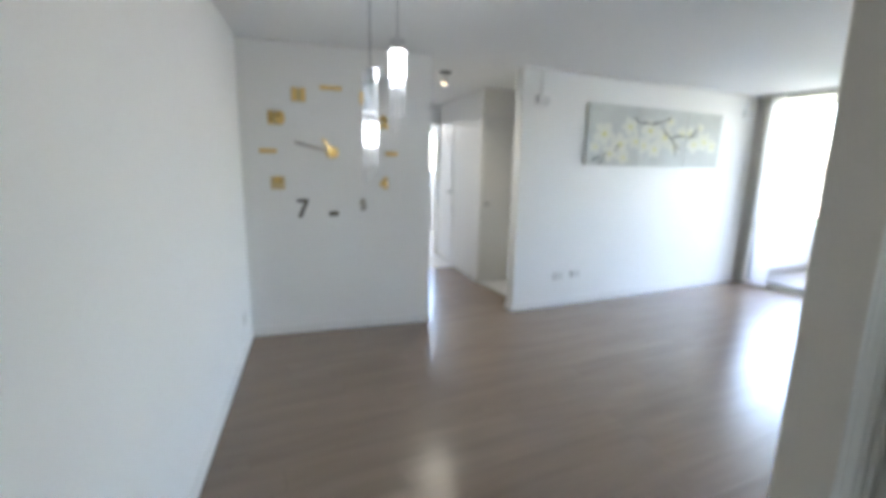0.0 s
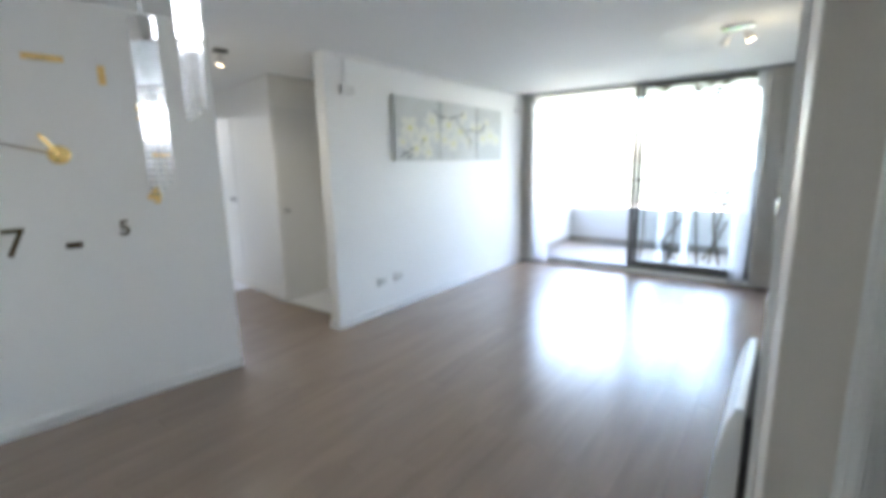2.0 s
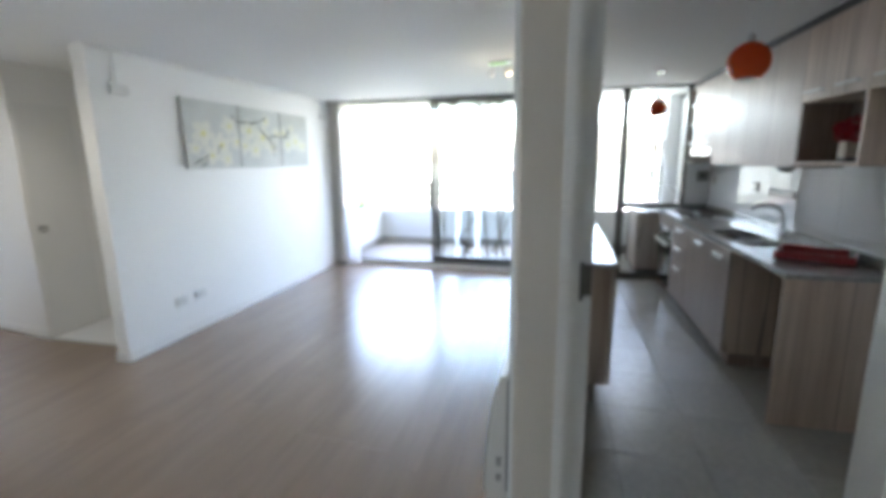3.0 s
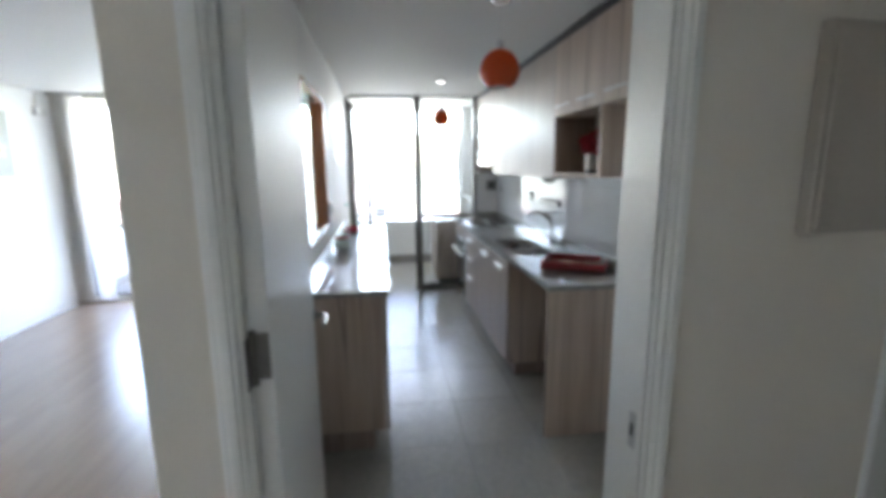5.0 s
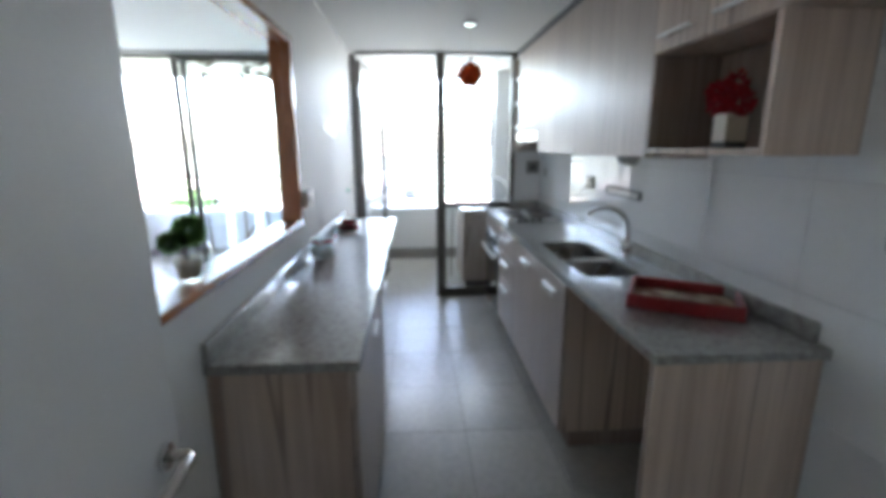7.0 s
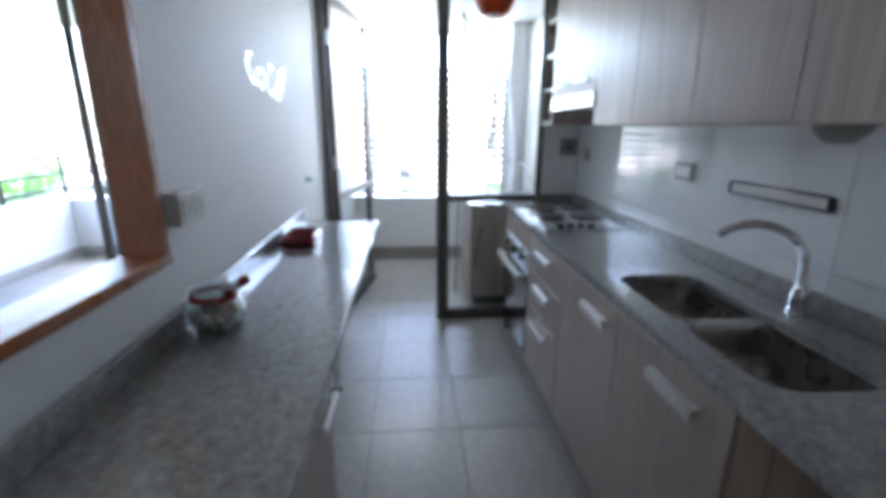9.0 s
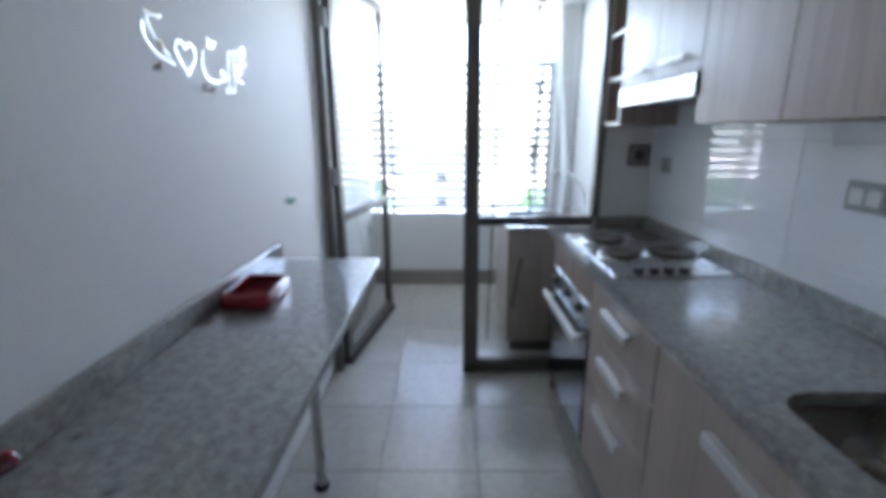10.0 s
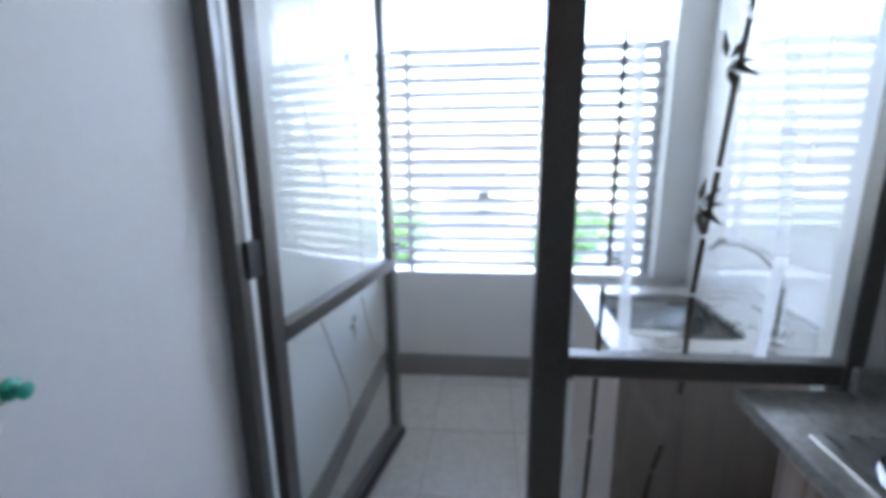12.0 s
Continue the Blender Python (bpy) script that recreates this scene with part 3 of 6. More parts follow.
for z0, z1 in ((0.085, 0.908), (0.962, PT)):
    pane = part("pane", boxed(XP, XP + 0.005, -0.492, 0.132, z0, z1), PANE, partition)
    pane.visible_shadow = False

gd = thing("door_2", "glazed bronze aluminium door standing open onto the laundry terrace", "glass door", (5.83, 0.945, 0), kind="structure")
GL = 0.93
gturn = Matrix.Translation((5.835, 0.945, 0)) @ Matrix.Rotation(math.atan2(-0.165, GL), 4, "Z")


def gpart(name, bm, mat, label="", parent=None):
    return part(name, turned(bm, gturn), mat, parent or gd, label)


gpart("stile", boxed(0, 0.06, -0.02, 0.02, 0.03, 2.28, bevel=0.003), BRONZE)
gpart("stile", boxed(GL - 0.06, GL, -0.02, 0.02, 0.03, 2.28, bevel=0.003), BRONZE)
for z0, z1 in ((0.03, 0.10), (0.905, 0.96), (2.22, 2.28)):
    gpart("rail", boxed(0.06, GL - 0.06, -0.02, 0.02, z0, z1, bevel=0.003), BRONZE)
for z0, z1 in ((0.10, 0.905), (0.96, 2.22)):
    p = gpart("pane", boxed(0.06, GL - 0.06, -0.003, 0.003, z0, z1), PANE)
    p.visible_shadow = False
gpart("door_sweep", boxed(0.0, GL + 0.02, -0.035, 0.03, 0.004, 0.045, bevel=0.008), RUBBER, "black rubber draught sweep")
for z in (0.3, 1.18, 2.0):
    gpart("hinge", boxed(-0.055, 0.012, -0.012, 0.008, z - 0.05, z + 0.05, bevel=0.003), DARKPLASTIC, "black door hinge")
gpart("handle", tubed([(GL - 0.03, -0.02, 1.02), (GL - 0.03, -0.06, 1.02), (GL - 0.13, -0.065, 1.02)], 0.008), DARKPLASTIC, "small black lever handle")

# ---- laundry terrace ----
XT = 7.40
structure("parapet_laundry", boxed(XT, XT + 0.12, YK0 - 0.04, YK1, 0, 0.70, bevel=0.006), PARAPET, "low white rendered parapet", "parapet")
structure("skirting_laundry", boxed(XT - 0.012, XT, YK0 - 0.01, YK1, 0, 0.145, bevel=0.002), SKIRT, "grey tile skirting below the parapet", "skirting")
structure("skirting_laundry_side", boxed(5.83, XT - 0.012, YK1 - 0.012, YK1, 0, 0.145, bevel=0.002), SKIRT, "grey tile skirting of the laundry side wall", "skirting")
structure("column_laundry", boxed(XT - 0.09, XT + 0.12, YK0 - 0.012, -0.62, 0.70, 2.42, bevel=0.004), COLUMN, "grey rendered corner column", "column")
screen = thing("louvre_screen", "white horizontal louvre screen above the laundry parapet", "louvre screen", (XT + 0.06, 0.2, 0.70))
for y in (0.955, 0.81, -0.50, -0.6):
    part("post", boxed(XT + 0.035, XT + 0.065, y - 0.018, y + 0.018, 0.70, 2.02, bevel=0.003), SLAT, screen)
slat_mesh = None
for k in range(17):
    bm = turned(boxed(-0.028, 0.028, -0.62, 1.0, -0.006, 0.006, bevel=0.002), Matrix.Translation((XT + 0.03, 0, 0.75 + 0.077 * k)) @ Matrix.Rotation(radians(48), 4, "Y"))
    part("slat", bm, SLAT, screen)
sink = thing("laundry_sink", "stainless steel laundry sink on a pale melamine cabinet", "laundry sink", (6.4, -0.45, 0))
part("cabinet_body", slab_with_holes(6.00, 6.66, YK0 + 0.005, -0.07, 0.08, 0.83, [(6.03, 6.63, -0.77, -0.10, 0.02)]), FRONT, sink)
part("plinth", boxed(6.04, 6.62, YK0 + 0.01, -0.11, 0.0, 0.08), DARKPLASTIC, sink)
part("basin_top", slab_with_holes(5.98, 6.68, YK0 + 0.004, -0.05, 0.83, 0.852, [(6.13, 6.58, -0.52, -0.12, 0.07)]), SINKSTEEL, sink)
bm = boxed(6.124, 6.586, -0.526, -0.114, 0.66, 0.845, bevel=0.06, segments=4)
bmesh.ops.delete(bm, geom=[f for f in bm.faces if f.calc_center_median().z > 0.82], context="FACES")
part("basin", bm, BASINSTEEL, sink, smooth=True)
pts = [(6.125, -0.572, 0.852), (6.125, -0.576, 0.95), (6.125, -0.570, 1.02), (6.125, -0.545, 1.09), (6.125, -0.49, 1.145), (6.125, -0.43, 1.172), (6.125, -0.37, 1.176), (6.125, -0.338, 1.152)]
faucet = part("faucet", tubed(pts, 0.0125), CHROME, sink, "chrome gooseneck faucet", smooth=True)
part("faucet_base", lathe(bmesh.new(), [(0, 0), (0.026, 0), (0.026, 0.008), (0.019, 0.016), (0.019, 0.055), (0.014, 0.065), (0, 0.065)], (6.125, -0.573, 0.852), 24), CHROME, faucet, smooth=True)
part("lever", tubed([(6.125, -0.573, 0.905), (6.16, -0.555, 0.935), (6.20, -0.535, 0.945)], 0.007), CHROME, faucet, smooth=True)

# ---- living room balcony ----
XB = 7.74
structure("parapet_balcony", boxed(XB, XB + 0.12, YL0, YL1 + 0.14, 0, 0.655, bevel=0.006), BALCONYDIM, "low white rendered balcony parapet", "parapet")
structure("parapet_balcony_side", boxed(6.06, XB, 4.12, 4.26, 0, 0.69, bevel=0.006), BALCONYDIM, "low white rendered side parapet", "parapet")
bm = boxed(XB - 0.012, XB, YL0, 4.12, 0, 0.115, bevel=0.002)
box(bm, 6.06, XB - 0.012, 4.108, 4.12, 0, 0.115, bevel=0.002)
structure("skirting_balcony", bm, SKIRT, "grey tile skirting of the balcony", "skirting")
rail = thing("balcony_railing", "dark brown steel three-bar balcony railing on the parapet", "railing", (XB + 0.06, 2.6, 0.655))
for z in (0.76, 0.92, 1.10):
    part("bar", tubed([(XB + 0.06, YL0, z), (XB + 0.06, YL1 + 0.06, z)], 0.019), RAILSTEEL, rail, smooth=True)
    part("bar", tubed([(XB + 0.06, YL1 + 0.06, z), (6.1, YL1 + 0.06, z)], 0.019), RAILSTEEL, rail, smooth=True)
for y in (1.3, 2.25, 3.2, 4.2):
    part("post", tubed([(XB + 0.06, y, 0.64), (XB + 0.06, y, 1.12)], 0.022), RAILSTEEL, rail, smooth=True)
for x in (6.2, 7.0):
    part("post", tubed([(x, YL1 + 0.06, 0.68), (x, YL1 + 0.06, 1.12)], 0.022), RAILSTEEL, rail, smooth=True)

# ---- right kitchen run ----
CZ, CY = 0.90, -0.255
CX0, CX1 = 2.505, 5.742
BOWLS = [(3.72, 4.09, -0.645, -0.345, 0.07), (3.31, 3.68, -0.645, -0.345, 0.07)]
top = thing("worktop", "long polished grey granite worktop with upstand", "worktop", (4.1, -0.5, 0.87))
part("slab", slab_with_holes(CX0, CX1, YK0 + 0.004, CY, 0.87, CZ, [(3.31, 4.09, -0.645, -0.345, 0.08)]), GRANITE, top)
part("upstand", boxed(CX0 + 0.05, CX1, YK0 + 0.004, YK0 + 0.026, CZ, 0.965, bevel=0.003), GRANITE, top)
part("upstand", boxed(CX1 - 0.022, CX1, YK0 + 0.026, -0.50, CZ, 0.965, bevel=0.003), GRANITE, top)

sink2 = thing("kitchen_sink", "undermounted double bowl stainless steel kitchen sink", "sink", (3.7, -0.5, 0.7))
for a, b, c, d, r in BOWLS:
    bm = boxed(a - 0.006, b + 0.006, c - 0.006, d + 0.006, 0.70, 0.8885, bevel=0.05, segments=4)
    bmesh.ops.delete(bm, geom=[f for f in bm.faces if f.calc_center_median().z > 0.865], context="FACES")
    bowl = part("bowl", bm, SINKSTEEL, sink2, smooth=True)
    part("drain", lathe(bmesh.new(), [(0, 0), (0.045, 0), (0.045, 0.004), (0.03, 0.002), (0, 0.001)], ((a + b) / 2, (c + d) / 2, 0.701), 24), CHROME, bowl, "round chrome drain", smooth=True)
part("divider", boxed(3.668, 3.732, -0.652, -0.338, 0.78, 0.884, bevel=0.018, segments=3), SINKSTEEL, sink2, "rounded steel divider between the bowls", smooth=True)
tap = thing("kitchen_tap", "tall chrome arched mixer tap behind the sink", "tap", (3.705, -0.735, CZ))
part("base", lathe(bmesh.new(), [(0, 0), (0.03, 0), (0.03, 0.006), (0.024, 0.012), (0.024, 0.07), (0.017, 0.09), (0, 0.09)], (3.705, -0.735, CZ), 24), CHROME, tap, smooth=True)
pts = [(3.705, -0.735, CZ + 0.08), (3.71, -0.733, CZ + 0.15)]
for a in np.linspace(0.15, 2.55, 12):
    s = 0.125 - 0.125 * math.cos(a)
    pts.append((3.71 + 0.62 * s, -0.733 + 0.75 * s, CZ + 0.15 + 0.125 * math.sin(a) * 0.85))
part("spout", tubed(pts, 0.0125), CHROME, tap, smooth=True)
part("lever", tubed([(3.705, -0.735, CZ + 0.075), (3.665, -0.69, CZ + 0.10), (3.625, -0.65, CZ + 0.105)], 0.008), CHROME, tap, smooth=True)


def bar_handle(name, a, b, off, mat, parent, r=0.006):
    """A bar on two feet; off is the way that it stands out."""
    a, b, off = Vector(a), Vector(b), Vector(off)
    bm = tubed([a + off, b + off], r)
    d = (b - a).normalized() * 0.02
    tube(bm, [a + d, a + d + off], r * 0.8), tube(bm, [b - d, b - d + off], r * 0.8)
    return part(name, bm, mat, parent, smooth=True)


def plate_handle(x0, x1, z, parent):
    """A flat satin profile on the top edge of a front."""
    bm = boxed(x0, x1, CY + 0.004, CY + 0.028, z, z + 0.005, bevel=0.0015)
    box(bm, x0, x1, CY + 0.024, CY + 0.03, z - 0.028, z + 0.005, bevel=0.0015)
    return part("handle", bm, SATIN, parent, "flat satin aluminium pull")


FY = CY - 0.018                 # carcass front, doors stand 18 mm proud of it
end = thing("end_panel", "full-height grey oak melamine panel carrying the worktop end", "panel", (2.53, -0.5, 0))
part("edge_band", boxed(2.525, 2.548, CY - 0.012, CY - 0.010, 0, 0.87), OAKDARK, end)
part("board", boxed(2.525, 2.548, YK0 + 0.004, CY - 0.012, 0, 0.87, bevel=0.0015), OAK, end)
cab = thing("base_cabinet", "two-door sink base cabinet with pale melamine fronts", "cabinet", (3.85, -0.5, 0))
for x in (3.298, 4.352):
    part("side_panel", boxed(x, x + 0.018, YK0 + 0.004, FY, 0.10, 0.87), OAK, cab)
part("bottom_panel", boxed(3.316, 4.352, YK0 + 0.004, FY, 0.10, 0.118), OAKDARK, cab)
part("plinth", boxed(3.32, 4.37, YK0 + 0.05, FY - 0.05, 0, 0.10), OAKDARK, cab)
for x0, x1 in ((3.30, 3.832), (3.836, 4.366)):
    d = part("door", boxed(x0, x1, FY, CY, 0.105, 0.862, bevel=0.0015), FRONT, cab)
    plate_handle((x0 + 0.06 if x0 > 3.5 else x0 + 0.10), (x0 + 0.26 if x0 > 3.5 else x0 + 0.30), 0.80, d)
dr = thing("drawer_cabinet", "three-drawer base cabinet with pale melamine fronts", "cabinet", (4.65, -0.5, 0))
for x in (4.372, 4.912):
    part("side_panel", boxed(x, x + 0.018, YK0 + 0.004, FY, 0.10, 0.87), OAK, dr)
part("plinth", boxed(4.372, 4.93, YK0 + 0.05, FY - 0.05, 0, 0.10), OAKDARK, dr)
for z0, z1 in ((0.105, 0.475), (0.479, 0.675), (0.679, 0.862)):
    d = part("drawer", boxed(4.374, 4.928, FY, CY, z0, z1, bevel=0.0015), FRONT, dr)
    plate_handle(4.53, 4.76, z1 - 0.055, d)
oc = thing("oven_housing", "grey oak housing with filler panel around the oven", "cabinet", (5.3, -0.5, 0))
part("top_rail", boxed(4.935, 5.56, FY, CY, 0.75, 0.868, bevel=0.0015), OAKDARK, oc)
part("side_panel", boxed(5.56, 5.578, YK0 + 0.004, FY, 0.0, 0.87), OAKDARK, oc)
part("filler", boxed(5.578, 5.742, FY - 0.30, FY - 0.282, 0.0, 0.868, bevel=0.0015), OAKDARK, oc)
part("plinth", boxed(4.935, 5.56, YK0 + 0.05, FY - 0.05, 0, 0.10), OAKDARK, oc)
oven = thing("built_in_oven", "built-in oven with black glass door and steel panel", "oven", (5.25, -0.5, 0.1))
part("body", boxed(4.95, 5.545, YK0 + 0.06, FY, 0.105, 0.745), DARKPLASTIC, oven)
panel = part("control_panel", boxed(4.937, 5.557, FY, CY + 0.004, 0.645, 0.745, bevel=0.003), STEEL, oven, "brushed steel control panel")
for x in (5.06, 5.25, 5.44):
    k = lathe(bmesh.new(), [(0, 0), (0.021, 0), (0.019, 0.022), (0.016, 0.025), (0, 0.025)], (0, 0, 0), 20)
    part("knob", turned(k, Matrix.Translation((x, CY + 0.004, 0.695)) @ Matrix.Rotation(radians(-90), 4, "X")), DARKPLASTIC, panel, "dark round knob", smooth=True)
od = part("oven_door", boxed(4.937, 5.557, FY, CY + 0.006, 0.125, 0.639, bevel=0.004), BLACKGLASS, oven, "black glass oven door")
bm = boxed(4.95, 5.545, CY + 0.034, CY + 0.058, 0.577, 0.613, bevel=0.006, segments=2)
box(bm, 4.99, 5.01, CY + 0.005, CY + 0.04, 0.587, 0.603), box(bm, 5.485, 5.505, CY + 0.005, CY + 0.04, 0.587, 0.603)
part("handle", bm, PLASTIC, od, "wide pale oven handle")
hob = thing("electric_hob", "four-plate electric hob with steel surround", "hob", (5.2, -0.53, CZ))
HB = (4.838, 5.56, -0.755, -0.30)
part("tray", boxed(HB[0], HB[1], HB[2], HB[3], CZ + 0.001, CZ + 0.008, bevel=0.003), STEEL, hob)
for x, y, r in ((5.12, -0.42, 0.085), (5.135, -0.645, 0.10), (5.40, -0.445, 0.102), (5.43, -0.665, 0.08)):
    ring = part("ring", lathe(bmesh.new(), [(0, 0), (r + 0.012, 0), (r + 0.012, 0.004), (r, 0.009), (0, 0.009)], (x, y, CZ + 0.007), 40), CHROME, hob, "bright steel rim", smooth=True)
    part("plate", lathe(bmesh.new(), [(0, 0), (r - 0.004, 0), (r - 0.004, 0.009), (r - 0.012, 0.012), (0.03, 0.012), (0.028, 0.0105), (0, 0.0105)], (x, y, CZ + 0.016), 40), PLATE, ring, "dark cast iron hotplate", smooth=True)
for y in (-0.40, -0.456, -0.512, -0.568):
    k = part("knob", lathe(bmesh.new(), [(0, 0), (0.02, 0), (0.017, 0.022), (0, 0.024)], (4.872, y, CZ + 0.008), 20), DARKPLASTIC, hob, "black control knob", smooth=True)
    part("knob_cap", lathe(bmesh.new(), [(0, 0), (0.0165, 0), (0.0165, 0.003), (0, 0.003)], (4.872, y, CZ + 0.032), 20), CHROME, k, smooth=True)

# wall cabinets
UY, UZ0, UZ1 = -0.52, 1.445, 2.285


def wall_cabinet(x0, x1, z0, doors, label, handles=True, wood=True, bevel=0.0015):
    u = thing("wall_cabinet", label, "wall cabinet", ((x0 + x1) / 2, YK0, z0))
    part("body", boxed(x0 + 0.0015, x1 - 0.0015, YK0 + 0.003, UY - 0.018, z0, UZ1), OAK, u)
    w = (x1 - x0) / doors
    for k in range(doors):
        a, b = x0 + k * w + 0.0015, x0 + (k + 1) * w - 0.0015
        d = part("door", boxed(a, b, UY - 0.018, UY, z0 + 0.002, UZ1 - 0.002, bevel=bevel), OAK if wood else FRONT, u)
        if handles:
            m = (a + b) / 2
            bar_handle("handle", (m - 0.10, UY, z0 + 0.055), (m + 0.10, UY, z0 + 0.055), (0, 0.024, 0), SATIN, d)
    return u


wall_cabinet(4.03, 4.845, UZ0, 2, "tall pale two-door wall cabinet without handles", False, False)
wall_cabinet(3.195, 4.03, UZ0, 2, "tall pale two-door wall cabinet beside the niche", False, False)
wall_cabinet(2.545, 3.195, 1.84, 2, "short oak two-door wall cabinet above the niche")
wall_cabinet(1.90, 2.545, 1.84, 2, "short oak two-door wall cabinet over an empty bay")
wall_cabinet(4.845, 5.525, 1.615, 2, "short pale two-door wall cabinet above the cooker hood", True, False)
niche = thing("niche_shelf", "open oak niche in the wall cabinets", "shelf", (2.87, YK0, 1.465))
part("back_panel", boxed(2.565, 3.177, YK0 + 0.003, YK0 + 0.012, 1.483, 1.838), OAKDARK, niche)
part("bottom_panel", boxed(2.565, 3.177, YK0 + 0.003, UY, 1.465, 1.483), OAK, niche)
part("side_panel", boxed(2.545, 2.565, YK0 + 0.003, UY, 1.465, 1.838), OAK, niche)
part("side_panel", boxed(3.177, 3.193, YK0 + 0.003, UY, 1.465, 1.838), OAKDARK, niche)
hood = thing("cooker_hood", "slim slide-out cooker hood with bright steel edge", "cooker hood", (5.18, -0.6, 1.53))
part("body", boxed(4.85, 5.52, YK0 + 0.02, UY - 0.012, 1.545, 1.613), GREYPLASTIC, hood)
part("visor", boxed(4.848, 5.523, UY - 0.012, UY + 0.012, 1.535, 1.61, bevel=0.003), STEEL, hood, "bright steel front edge")
part("filter", boxed(4.90, 5.47, YK0 + 0.05, UY - 0.03, 1.538, 1.546), STEEL, hood)
shelf = thing("open_shelf", "narrow open oak shelf unit with white edges beside the hood", "shelf", (5.63, YK0, 1.45))
for x in (5.527, 5.728):
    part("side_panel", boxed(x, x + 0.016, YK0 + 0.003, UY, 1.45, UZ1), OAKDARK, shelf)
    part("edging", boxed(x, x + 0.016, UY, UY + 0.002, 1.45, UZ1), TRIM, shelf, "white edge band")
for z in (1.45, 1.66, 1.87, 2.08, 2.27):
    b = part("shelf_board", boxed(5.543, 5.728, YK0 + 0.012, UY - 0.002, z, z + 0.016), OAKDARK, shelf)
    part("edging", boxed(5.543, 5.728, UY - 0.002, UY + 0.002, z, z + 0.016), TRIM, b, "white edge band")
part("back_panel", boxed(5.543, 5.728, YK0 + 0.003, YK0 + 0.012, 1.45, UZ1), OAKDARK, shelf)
# shade in the gap above the cabinets, drawn as a dark strip
structure("trim_cabinets", boxed(1.90, 5.744, UY - 0.03, UY - 0.012, UZ1, H), DARKPLASTIC, "dark strip drawn for the shaded gap above the wall cabinets", "trim")

# ---- left kitchen counter ----
LZ, LX0, LX1, LY = 0.925, 2.48, 5.035, 0.59
lt = thing("breakfast_counter", "narrow grey granite breakfast counter along the wall", "counter", (3.8, 0.8, 0.9))
part("slab", boxed(LX0, LX1, LY, YK1 - 0.004, LZ - 0.03, LZ, bevel=0.003), GRANITE, lt)
part("upstand", boxed(LX0, LX1, YK1 - 0.024, YK1 - 0.004, LZ, LZ + 0.065, bevel=0.003), GRANITE, lt)
for y in (0.835,):
    leg = part("leg", tubed([(4.82, y, 0.02), (4.82, y, LZ - 0.03)], 0.022), STEEL, lt, "round steel leg", smooth=True)
    part("foot", lathe(bmesh.new(), [(0, 0), (0.03, 0), (0.03, 0.012), (0.022, 0.02), (0, 0.02)], (4.82, y, 0), 20), RUBBER, leg, "black foot", smooth=True)
lc = thing("counter_cabinet", "grey oak two-door cabinet below the breakfast counter", "cabinet", (2.95, 0.8, 0))
part("side_panel", boxed(2.495, 2.515, LY + 0.035, YK1 - 0.004, 0.15, LZ - 0.03, bevel=0.0015), OAK, lc)
part("side_panel", boxed(3.46, 3.48, LY + 0.035, YK1 - 0.004, 0.15, LZ - 0.03, bevel=0.0015), OAK, lc)
part("bottom_panel", boxed(2.515, 3.46, LY + 0.035, YK1 - 0.004, 0.15, 0.168), OAKDARK, lc)
part("plinth", boxed(2.56, 3.42, LY + 0.10, YK1 - 0.01, 0, 0.15), OAKDARK, lc)
for x0, x1 in ((2.497, 2.985), (2.989, 3.478)):
    d = part("door", boxed(x0, x1, LY + 0.012, LY + 0.03, 0.153, LZ - 0.036, bevel=0.0015), FRONT, lc)
    bar_handle("handle", (x1 - 0.18, LY + 0.012, 0.862), (x1 - 0.04, LY + 0.012, 0.862), (0, -0.022, 0), SATIN, d)

# ---- clock on the dining wall ----
cu = (CA - CB).normalized()                       # along the wall, from the corner to the corridor
cn = Vector((cu.y, -cu.x, 0))                     # out of the wall, into the room
CLOCK = CB + cu * 0.69 + Vector((0, 0, 1.52))
wall_m = Matrix((( cu.x, 0, cn.x, 0), (cu.y, 0, cn.y, 0), (0, 1, 0, 0), (0, 0, 0, 1)))
clock = thing("wall_clock", "large gold adhesive wall clock with separate numerals", "clock", CLOCK)


def on_clock(bm, x, z, out=0.0, turn=0.0):
    return turned(bm, Matrix.Translation(CLOCK + cu * x + Vector((0, 0, z)) + cn * out) @ wall_m @ Matrix.Rotation(turn, 4, "Z"))


R = 0.483
for k, body in ((1, "1"), (2, "2"), (4, "4"), (5, "5"), (7, "7"), (8, "8"), (10, "10"), (11, "11")):
    a = radians(90 - 30 * k)
    # 5 and 7 carry the reflected floor as a dark colour
    dark = k in (5, 7)
    size, bold = {5: (0.125, 0.0), 7: (0.215, 0.0)}.get(k, (0.115, 0.011))
    for n, digit in enumerate(body):
        shift = (n - (len(body) - 1) / 2) * 0.066
        part("numeral", on_clock(text_mesh(digit, size, 0.008, bold), R * math.cos(a) * 1.02 + shift, R * 1.04 * math.sin(a) - (0.03 if k == 7 else 0.0), 0.006 - 0.0006 * n), DARKMIRROR if dark else GOLD, clock,
             "mirrored numeral with a dark floor reflection in its colour" if dark else "gold mirrored numeral")
for k, w in ((12, 0.17), (3, 0.10), (6, 0.075), (9, 0.13)):
    a = radians(90 - 30 * k)
    part("marker", on_clock(boxed(-w / 2, w / 2, -0.016, 0.016, 0, 0.008, bevel=0.002), R * math.cos(a) * 1.02, R * 1.04 * math.sin(a), 0.001), DARKMIRROR if k == 6 else GOLD, clock, "plain mirrored bar")
for k in (8, 10, 11):
    a = radians(90 - 30 * k)
    part("film", on_clock(boxed(-0.056, 0.05, -0.05, 0.05, 0, 0.004, bevel=0.001), R * math.cos(a) * 1.02, R * 1.04 * math.sin(a), 0.0005), PALEGOLD, clock, "gold protective film square")
